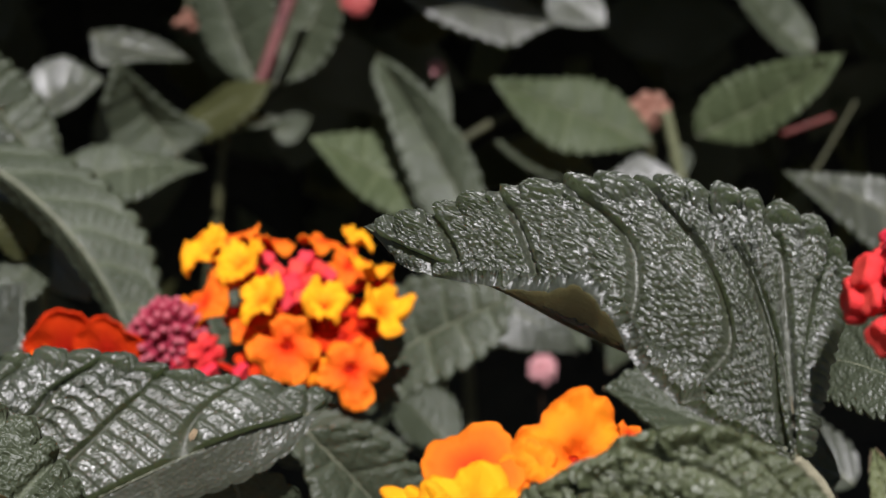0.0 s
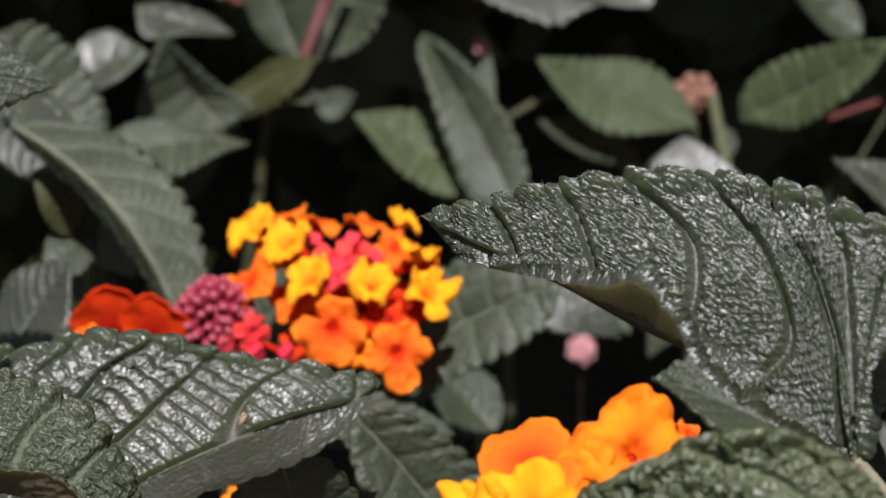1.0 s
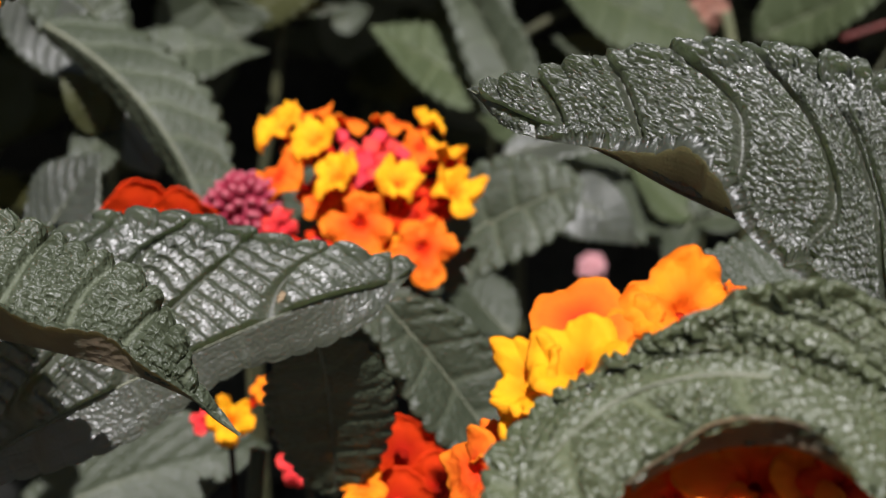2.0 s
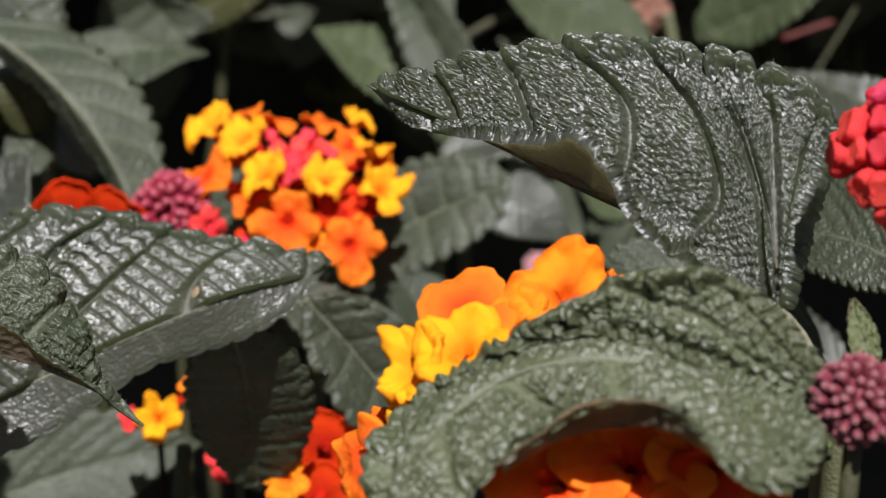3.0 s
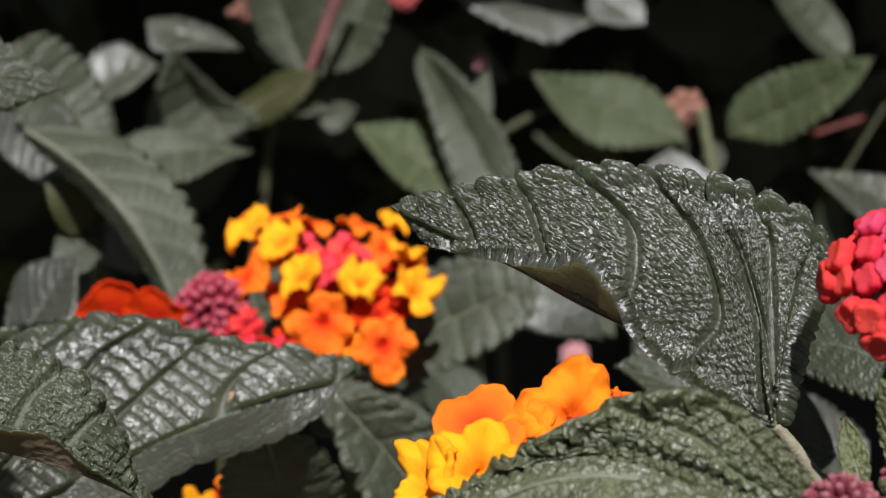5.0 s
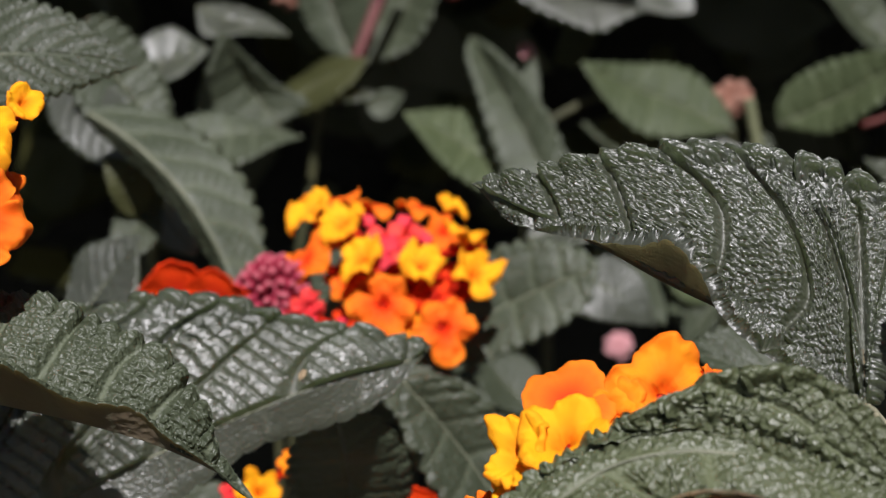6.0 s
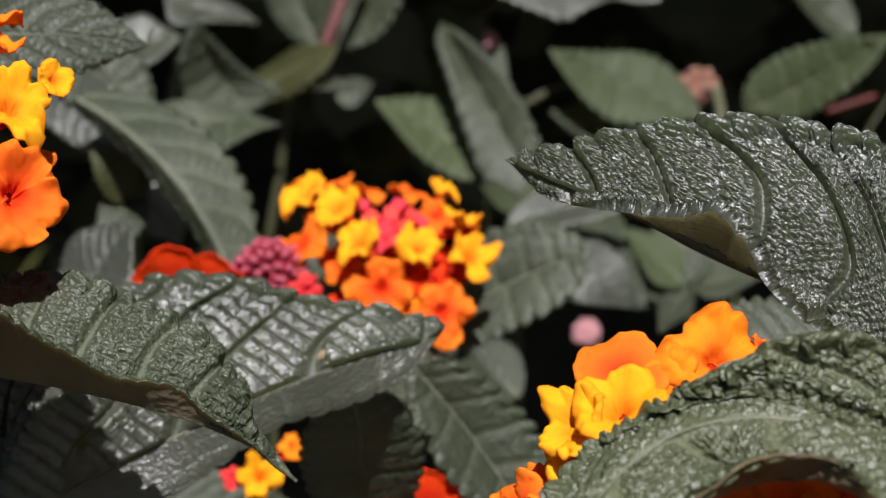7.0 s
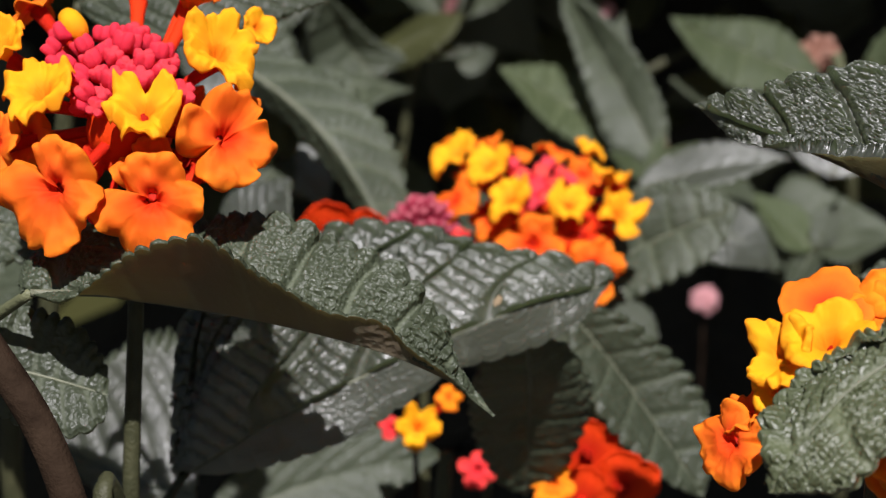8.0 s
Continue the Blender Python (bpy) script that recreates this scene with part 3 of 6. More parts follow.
FLORET_SHAPES = (
    (0.32, SIX, (0.10, 0.05, 0.0, 0.0, -0.08, -0.05), 0.6, 0.14),
    (0.74, WIDE, (0.45, 0.40, 0.40, 0.30), 0.7, 0.16),
    (0.34, SIX, (0.05, -0.05, -0.2, -0.15, -0.25, -0.3), 0.9, 0.16),
    (0.74, WIDE, (0.85, 0.75, 0.7, 0.6), 0.9, 0.12),
    (0.30, SIX, (0.42, 0.36, 0.10, 0.14, -0.14, -0.12), 1.0, 0.24),
    (0.32, FIVE, (0.20, 0.15, 0.0, 0.05, -0.2), 0.9, 0.16),
    (0.66, CUP, (0.9, 0.75, 0.35, 0.3), 1.2, 0.30),
    (0.40, SIX, (0.70, 0.62, 0.38, 0.30, 0.10, 0.06), 1.1, 0.26),
    (0.74, WIDE, (0.10, 0.10, 0.10, 0.10), 0.2, 0.10),
    (0.24, MITT, (0.15, 0.1, 0.0, -0.1, -0.1), 1.1, 0.18),
    (0.52, FIVE, (0.85, 0.80, 0.55, 0.50, 0.10), 1.3, 0.22),
)


COROLLAS = {}


def corolla_of(kind, shape):
    key = (kind, shape)
    if key not in COROLLAS:
        COROLLAS[key] = corolla("floret", kind, *FLORET_SHAPES[shape % 11], 7 * shape + len(kind))
    return COROLLAS[key]


def bud_data(kind, square):
    """A closed bud, 1 mm in half width, pointing to +z: four folded lobes."""
    nt, na = 14, 32
    th = np.linspace(0.02, np.pi - 0.02, nt)[:, None]
    ang = np.linspace(0, 2 * np.pi, na, endpoint=False)[None, :]
    if square:
        k = (np.abs(np.cos(ang)) ** 4 + np.abs(np.sin(ang)) ** 4) ** (-1 / 4)
        ang = ang + 0.12 * np.cos(th)
        ring = np.sin(th) ** 0.5 * (1 + (k - 1) * 1.1)
        flat = ang - 0.12 * np.cos(th)
        fold = np.exp(-((np.minimum(np.abs(np.sin(flat)), np.abs(np.cos(flat))) / 0.22) ** 2))
        ring = ring * (1 - (0.15 if square == 2 else 0.06) * fold)
        z = np.sign(np.cos(th)) * np.abs(np.cos(th)) ** 0.8 * 0.66 - (0.30 if square == 2 else 0.13) * fold * (np.cos(th) > 0) * np.sin(th) - 0.25 * np.exp(-((th / 0.5) ** 2))
    else:
        ring = np.sin(th) ** 0.8 + 0 * ang
        z = np.cos(th) * 1.25 + 0 * ang
    verts = np.stack([ring * np.cos(ang), ring * np.sin(ang), z + 0 * ang], -1).reshape(-1, 3)
    grid = np.arange(nt * na).reshape(nt, na)
    nxt = np.roll(grid, -1, axis=1)
    faces = np.stack([grid[:-1], grid[1:], nxt[1:], nxt[:-1]], -1).reshape(-1, 4).tolist()
    faces += [tuple(grid[0]), tuple(grid[-1][::-1])]
    radius = np.broadcast_to(0.5 + 0.5 * np.cos(th), (nt, na)).ravel()
    return mesh_of("bud", verts.tolist(), faces, [PETALS[kind]], None, {"radius": radius})


BUDS = {}


def facing(at, way, size, spin, stretch=1.0):
    turn = Vector(way).normalized().to_track_quat("Z", "Y").to_matrix().to_4x4()
    return Matrix.Translation(at) @ turn @ Matrix.Rotation(spin, 4, "Z") @ Matrix.Diagonal((size, size, size * stretch, 1))


TUBES = {}


def neck(parent, kind, start, end, thick):
    """The slender tube of a floret, from the head's heart to its face."""
    if kind not in TUBES:
        TUBES[kind] = tube_data("tube", [Vector((0, 0, 0)), Vector((0, 0, 0.35)), Vector((0, 0, 0.8)), Vector((0, 0, 1))], (700, 600, 800, 1100), PETALS[kind], 8, 3)
    ob = part("tube", TUBES[kind], parent)
    gap = end - start
    turn = gap.to_track_quat("Z", "Y").to_matrix().to_4x4()
    ob.matrix_local = Matrix.Translation(start) @ turn @ Matrix.Diagonal((thick / 1000, thick / 1000, gap.length, 1))
    return ob


def floret(head, kind, at, way, size, shape, spin=0.0, tube="red"):
    """An open floret of a head: at, in mm from the head's heart, looking along way; size is its half width in mm."""
    p, w = Vector(at) / 1000, Vector(way).normalized()
    ob = part("floret", corolla_of(kind, shape), head)
    ob.matrix_local = facing(p, w, size / 1000, spin)
    if tube != "none":
        neck(head, tube, p * 0.3, p - w * size * 0.0003, 1.05)
    return ob


def bud(head, kind, at, way, size, square=True, spin=0.0, stretch=1.0, tube=None):
    key = (kind, square)
    if key not in BUDS:
        BUDS[key] = bud_data(kind, square)
    p = Vector(at) / 1000
    ob = part("bud", BUDS[key], head)
    ob.matrix_local = facing(p, way, size / 1000, spin, stretch)
    if tube:
        neck(head, tube, Vector((0, 0, 0)), p, size * 0.35)
    return ob


def dome_of_buds(head, kinds, radius, axis, count, size, square, spread=1.75, stretch=1.0, tube=None, seed=1, grow=0.0):
    """Buds in sunflower order over a dome about the axis, the kinds from its crown outwards."""
    rng = np.random.RandomState(seed)
    receptacle(head, radius * (0.55 if square else 0.9), tube or kinds[-1])
    turn = Vector(axis).normalized().to_track_quat("Z", "Y").to_matrix()
    for k in range(count):
        tilt = spread * math.sqrt((k + 0.5) / count)
        a = k * 2.39996
        way = turn @ Vector((math.sin(tilt) * math.cos(a), math.sin(tilt) * math.sin(a), math.cos(tilt)))
        way = way + Vector(rng.uniform(-0.08, 0.08, 3))
        face = way + Vector(rng.uniform(-0.16, 0.16, 3)) if square else way
        kind = kinds[min(int(len(kinds) * (k + 0.5) / count), len(kinds) - 1)]
        bud(head, kind, way * radius * rng.uniform(0.93, 1.05), face, size * rng.uniform(0.88, 1.1) * (1 - grow + 1.6 * grow * tilt / spread), square, rng.uniform(0, 6), stretch, tube)


def receptacle(head, size, kind="red"):
    """The short swollen end of the stalk from which the florets spring."""
    verts, faces = [], []
    for i in range(9):
        for j in range(16):
            a, e = j * math.pi / 8, -1.4 + i * 2.8 / 8
            r = size / 1000 * (1 + 0.12 * noise.noise(Vector((a * 2, e * 3, 1))))
            verts.append((r * math.cos(e) * math.cos(a), r * math.cos(e) * math.sin(a), r * math.sin(e)))
    for i in range(8):
        for j in range(16):
            faces.append((i * 16 + j, i * 16 + (j + 1) % 16, (i + 1) * 16 + (j + 1) % 16, (i + 1) * 16 + j))
    faces += [tuple(range(16))[::-1], tuple(range(128, 144))]
    return part("receptacle", mesh_of("receptacle", verts, faces, [PETALS[kind]], None, {"radius": [0.6] * 144}), head)


def stalk(head, drop, lean=(0.0, 10.0), thick=0.9, mat=None):
    """A head's own stalk, from its heart down towards the ground."""
    a = Vector(head["at"])
    down = min(drop / 1000, a.z)
    pts = [Vector((0, 0, 0)), Vector((lean[0] * 0.0003, lean[1] * 0.0003, -down * 0.35)), Vector((lean[0] * 0.001, lean[1] * 0.001, -down))]
    part("stalk", tube_data("stalk", pts, (thick, thick * 1.2), mat or STEM_DARK, 8, 6), head)


def blemish(leaf_ob, at, size, way, mat):
    """A dry tan patch, a raised flake on the blade."""
    rng = np.random.RandomState(3)
    edge = [1 + 0.12 * math.sin(2 * a + 1) + 0.08 * math.sin(5 * a) + 0.12 * rng.rand() for a in np.linspace(0, 6.28, 18, endpoint=False)]
    verts = [(0, 0, 0.25)] + [(math.cos(k * 0.349) * e, math.sin(k * 0.349) * e * 0.8, 0.0) for k, e in enumerate(edge)]
    faces = [(0, 1 + k, 1 + (k + 1) % 18) for k in range(18)]
    ob = part("dry_spot", mesh_of("dry_spot", verts, faces, [mat]), leaf_ob, "tan dry spot")
    spot = mm(at) - Vector(leaf_ob.parent["at"])
    line = way.normalized()
    near = min(leaf_ob.data.vertices, key=lambda v: ((v.co - spot) - line * (v.co - spot).dot(line)).length + (0.1 if v.normal.dot(line) < 0 else 0))
    ob.matrix_local = facing(near.co + line * 0.0001, near.normal, size / 1000, 0.5)


# ---- setting ----
def sheet(name, verts, faces, mat, label):
    ob = new(name, mesh_of(name, verts, faces, [mat]))
    return tagged(ob, label, kind="structure")


ground_n = 60
ground_verts, ground_faces = [], []
for i in range(ground_n + 1):
    for j in range(ground_n + 1):
        x, y = ((2 * i / ground_n - 1) ** 3) * 60, ((2 * j / ground_n - 1) ** 3) * 60
        ground_verts.append((x, y, 0.02 * noise.noise(Vector((x * 3, y * 3, 0)))))
for i in range(ground_n):
    for j in range(ground_n):
        k = i * (ground_n + 1) + j
        ground_faces.append((k, k + ground_n + 1, k + ground_n + 2, k + 1))
sheet("ground", ground_verts, ground_faces, SOIL, "bare brown garden soil below the shrub")

# dark shell behind the shrub, standing in for deep shade in the gaps
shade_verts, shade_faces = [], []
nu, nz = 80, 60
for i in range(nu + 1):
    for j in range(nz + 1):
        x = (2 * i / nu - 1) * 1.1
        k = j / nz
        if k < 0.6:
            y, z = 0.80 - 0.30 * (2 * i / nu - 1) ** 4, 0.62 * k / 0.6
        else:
            # added overhang, out of view, that keeps the sun off the dark sheet
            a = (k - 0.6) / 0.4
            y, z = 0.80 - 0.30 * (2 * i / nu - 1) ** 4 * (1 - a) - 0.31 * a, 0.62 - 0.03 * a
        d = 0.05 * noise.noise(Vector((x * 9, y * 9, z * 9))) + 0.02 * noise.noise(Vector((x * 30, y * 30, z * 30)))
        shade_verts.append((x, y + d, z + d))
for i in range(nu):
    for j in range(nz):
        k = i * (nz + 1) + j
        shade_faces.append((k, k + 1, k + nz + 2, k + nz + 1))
backdrop = sheet("backdrop", shade_verts, shade_faces, PAINTED_SHADE, "near-black sheet painted as deep hedge shade, with an added unseen overhang")
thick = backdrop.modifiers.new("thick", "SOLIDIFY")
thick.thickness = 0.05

# the hedge's outer leaves, over the unseen back and top of its added shell
rng = np.random.RandomState(12)
hedge_verts, hedge_faces = [], []
for k in range(5500):
    x = rng.uniform(-1.12, 1.12)
    deep = 0.80 - 0.30 * (x / 1.1) ** 4
    if k >= 5200:
        p = np.array([0.4 * x, rng.uniform(0.56, 0.72), rng.uniform(0.36, 0.60)])
    elif rng.rand() < 0.6:
        p = np.array([x, deep + rng.uniform(0.07, 0.16), rng.uniform(0.02, 0.66)])
    else:
        p = np.array([x, rng.uniform(min(0.56, deep), deep + 0.14), rng.uniform(0.68, 0.76)])
    a = unit(rng.normal(size=3) + np.array([0, 0.3, -0.5]))
    b = unit(np.cross(a, rng.normal(size=3))) * rng.uniform(0.012, 0.02)
    a = a * rng.uniform(0.04, 0.065)
    c = np.cross(a, b) * 3.0
    n = len(hedge_verts)
    hedge_verts += [tuple(v) for v in (p, p + 0.35 * a + b + c, p + 0.75 * a + 0.7 * b + c, p + a, p + 0.75 * a - 0.7 * b + c, p + 0.35 * a - b + c, p + 0.55 * a)]
    hedge_faces += [(n, n + 6, n + 1), (n + 1, n + 6, n + 2), (n + 2, n + 6, n + 3), (n + 3, n + 6, n + 4), (n + 4, n + 6, n + 5), (n + 5, n + 6, n)]
hedge = new("hedge_leaves", mesh_of("hedge_leaves", hedge_verts, hedge_faces, [LEAF_GREEN]))
tagged(hedge, "dense dark green leaves over the hedge", "foliage", kind="stuff")


# ---- sprig in front, with the arched leaf ----
front = thing("lantana_sprig", (31.2, 147.8, -62.2), "leafy lantana stem with an arched toothed dark green leaf", "shrub branch", "lantana sprigs")
stem(front, [(42.3, 209.2, -552.0), (34.3, 149.2, -105.0), (34.1, 151.3, -79.5), (34.0, 150.9, -66.6)], (1.84, 1.6, 1.3))
blade(front,
      [(28.0, 150.0, -58.4), (23.7, 153.5, -55.7), (18.9, 157.0, -52.8), (13.9, 160.0, -51.4), (8.5, 163.0, -49.6), (2.9, 166.5, -47.3), (-2.8, 170.0, -45.5), (-7.5, 174.0, -44.4), (-11.9, 178.0, -43.1)],
      [(28.0, 149.9, -58.3), (23.8, 150.5, -57.0), (20.1, 151.5, -55.2), (15.8, 152.5, -52.3), (13.2, 153.5, -49.6), (12.3, 154.0, -47.4), (10.7, 155.0, -44.9), (8.4, 157.0, -43.5), (5.9, 159.0, -44.7), (1.6, 163.0, -45.4), (-2.8, 168.0, -46.1), (-6.6, 172.5, -46.4), (-9.4, 176.0, -44.8), (-11.9, 178.0, -43.1)],
      [(28.0, 150.1, -58.4), (28.9, 154.0, -54.2), (29.1, 157.0, -49.4), (30.2, 158.5, -47.0), (32.8, 159.0, -44.9), (34.7, 159.5, -43.1), (32.5, 162.0, -39.9), (29.6, 163.0, -38.3), (26.3, 165.0, -37.2), (22.6, 167.0, -36.7), (17.2, 169.0, -36.4), (8.7, 171.0, -36.7), (3.0, 172.5, -37.9), (-1.0, 174.0, -39.1), (-4.6, 175.0, -40.7), (-8.8, 177.0, -42.1), (-11.9, 178.0, -43.1)],
      veins=(5.0, 11.0), fan=(0.0, 0.5), teeth=(24, 23), tooth=(0.08, 0.11), plain=0.16, ladder=1.15, rungs=0.42, worms=0.8, worm_size=0.37, rows=640, across=(50, 200), quilt=0.66, cushion=(0.15, 1.3), edge=(0.1, 0.8), dome=(0.0, 0.05), bow=(0.0, 0.13), guide=(28.9, 157.5, -48.4), ridge=1.5, broad=0.42, blunt=0.6,
      petiole_mat=PETIOLE, petiole=[(34.0, 150.9, -66.6), (30.6, 150.3, -61.7)], label="arched dark green leaf with silvery gloss")
low_leaf = blade(front,
      [(27.3, 130.0, -59.3), (21.8, 129.8, -58.5), (15.7, 130.5, -56.5), (10.9, 130.5, -55.7), (6.2, 130.3, -55.7), (1.5, 129.5, -56.8), (-3.1, 127.5, -59.3), (-6.8, 125.5, -62.9), (-10.0, 124.0, -67.5)],
      [(27.3, 129.9, -59.3), (26.3, 122.0, -59.9), (23.4, 117.0, -60.4), (20.9, 115.0, -60.0), (18.5, 116.0, -59.4), (16.5, 117.5, -57.3), (15.3, 119.0, -55.9), (12.9, 120.5, -55.0), (9.1, 121.5, -55.5), (6.5, 122.0, -56.8), (3.9, 121.5, -58.5), (1.2, 121.0, -60.2), (-1.4, 120.0, -62.4), (-4.0, 120.0, -65.4), (-10.0, 124.0, -67.5)],
      [(27.3, 130.1, -59.4), (27.6, 131.5, -56.6), (26.3, 132.5, -54.5), (23.6, 134.0, -52.0), (19.8, 135.0, -50.1), (16.0, 135.5, -49.4), (12.3, 136.0, -50.0), (8.9, 136.0, -51.2), (5.7, 136.5, -53.4), (1.8, 136.5, -55.6), (-2.1, 137.0, -59.0), (-5.5, 137.0, -62.3), (-8.4, 132.0, -64.7), (-9.6, 127.0, -65.9), (-10.0, 124.0, -67.5)],
      veins=(5.0, 6.0), fan=(0.0, 0.5), teeth=(26, 17), tooth=(0.12, 0.17), ladder=1.4, rungs=0.8, crisp=0.25, worms=0.7, worm_size=0.6, furrows=0.9, rows=560, across=(70, 150), quilt=0.58, cushion=(0.25, 1.7), edge=(0.2, 0.25), dome=(0.0, 0.05), sag=(0.56, 0.14, -0.4), plain=0.2, ridge=0.25, broad=0.5, blunt=0.4, bow=(0.03, 0.08), mat=LEAF_YOUNG,
      petiole=[(36.0, 133.5, -64.5)], label="broad green quilted leaf over an orange flower head")
hem(low_leaf, [(0.1, 120.6, -60.7), (1.8, 120.8, -59.4), (4.1, 121.0, -57.7), (6.3, 121.5, -56.1), (8.4, 121.4, -55.4), (10.6, 121.0, -55.2), (12.7, 120.4, -55.2), (14.0, 119.8, -55.6)],
    [(1.0, 122.5, -62.2), (2.9, 123.5, -61.2), (5.3, 124.5, -60.4), (7.7, 125.0, -59.7), (10.1, 125.0, -59.0), (12.0, 124.5, -58.3), (13.5, 123.0, -57.3), (14.2, 121.0, -56.3)])
leaf(front, (47.3, 207.9, -85.8), (17.4, 216.8, -76.2), (31.6, 210.2, -78.5), (29.3, 200.7, -80.7), (31.3, 219.6, -71.8), fine=0, teeth=14, quilt=0.35, mat=LEAF_GREEN, label="dull green leaf behind the arched leaf")
leaf(front, (70.1, 284.9, -121.1), (51.2, 289.3, -107.0), (59.6, 287.4, -113.0), (54.4, 281.0, -114.9), (65.0, 293.9, -111.0), fine=0, teeth=12, quilt=0.3)
leaf(front, (37.7, 137.4, -58.1), (35.8, 139.1, -47.9), (36.6, 137.6, -52.7), (35.1, 139.0, -52.8), (38.1, 136.5, -51.3), teeth=9, veins=5, fine=0, quilt=0.16, mat=LEAF_BRACT)
leaf(front, (39.3, 139.8, -59.7), (41.8, 139.2, -52.2), (40.6, 139.6, -55.7), (40.1, 141.0, -55.7), (41.8, 138.0, -56.1), teeth=9, veins=5, fine=0, quilt=0.16, mat=LEAF_BRACT)
leaf(front, (34.6, 139.5, -60.8), (33.0, 142.8, -54.7), (33.5, 140.6, -57.3), (32.2, 140.4, -57.8), (34.6, 140.9, -56.2), teeth=7, veins=5, fine=0, quilt=0.16, mat=LEAF_BRACT)
leaf(front, (30.8, 137.4, -67.3), (25.7, 135.6, -63.7), (27.2, 135.5, -64.2), (27.4, 134.9, -66.1), (27.9, 135.9, -62.7), teeth=7, veins=5, fine=0, quilt=0.16, mat=LEAF_BRACT)
leaf(front, (32.1, 140.3, -63.0), (27.2, 139.4, -60.9), (29.2, 139.3, -61.4), (29.2, 139.0, -62.4), (29.0, 139.6, -60.4), teeth=7, veins=5, fine=0, quilt=0.16, mat=LEAF_BRACT)
leaf(front, (35.6, 131.1, -57.7), (33.4, 129.0, -55.0), (34.3, 129.2, -56.0), (34.1, 129.7, -56.5), (34.7, 129.8, -55.9), fine=0, teeth=5, veins=3, quilt=0.2, mat=LEAF_BRACT)
leaf(front, (37.6, 131.1, -57.7), (38.8, 129.0, -54.9), (38.0, 129.2, -55.9), (37.8, 129.9, -55.8), (38.4, 129.7, -56.5), fine=0, teeth=5, veins=3, quilt=0.2, mat=LEAF_BRACT)
leaf(front, (36.1, 130.7, -58.8), (34.5, 127.6, -59.4), (35.1, 128.4, -58.8), (35.6, 128.8, -59.2), (34.8, 128.9, -58.8), fine=0, teeth=5, veins=3, quilt=0.2, mat=LEAF_BRACT)
leaf(front, (38.4, 130.6, -59.1), (39.6, 127.9, -58.3), (38.8, 128.5, -58.3), (39.0, 129.1, -58.1), (38.8, 128.9, -58.9), fine=0, teeth=5, veins=3, quilt=0.2, mat=LEAF_BRACT)
leaf(front, (40.8, 130.7, -58.8), (38.5, 127.6, -59.2), (39.4, 128.4, -58.7), (39.9, 128.8, -59.2), (39.3, 129.0, -58.6), fine=0, teeth=5, veins=3, quilt=0.2, mat=LEAF_BRACT)
leaf(front, (36.9, 131.9, -55.1), (36.0, 129.7, -52.6), (36.2, 130.0, -53.5), (35.9, 130.5, -53.8), (36.8, 130.5, -53.6), fine=0, teeth=5, veins=3, quilt=0.2, mat=LEAF_BRACT)
leaf(front, (43.1, 131.5, -56.2), (43.6, 129.4, -53.5), (43.1, 129.7, -54.5), (42.9, 130.3, -54.5), (43.6, 130.1, -54.9), fine=0, teeth=5, veins=3, quilt=0.2, mat=LEAF_BRACT)
leaf(front, (33.9, 130.2, -60.5), (32.4, 127.1, -61.0), (33.0, 127.9, -60.4), (33.5, 128.3, -60.8), (32.7, 128.4, -60.4), fine=0, teeth=5, veins=3, quilt=0.2, mat=LEAF_BRACT)

# ---- sprig to the side, under the large flower head ----
side = thing("lantana_sprig", (-78.8, 166.2, -97.6), "lantana stem with glossy curled leaves below a flower head", "shrub branch", "lantana sprigs")
stem(side, [(-72.3, 225.3, -552.0), (-80.3, 165.3, -128.7), (-78.8, 168.2, -91.1), (-77.5, 171.5, -66.3), (-77.5, 175.4, -50.7)], (1.32, 1.15, 1.0, 0.9), mat=STEM_DARK)
stem(side, [(-59.8, 111.8, -163.3), (-71.4, 131.0, -101.4), (-79.2, 141.7, -75.3), (-88.4, 148.4, -62.3), (-96.7, 153.9, -53.0)], (2.0, 1.7), mat=STEM_BROWN, label="thick brown lower stem")
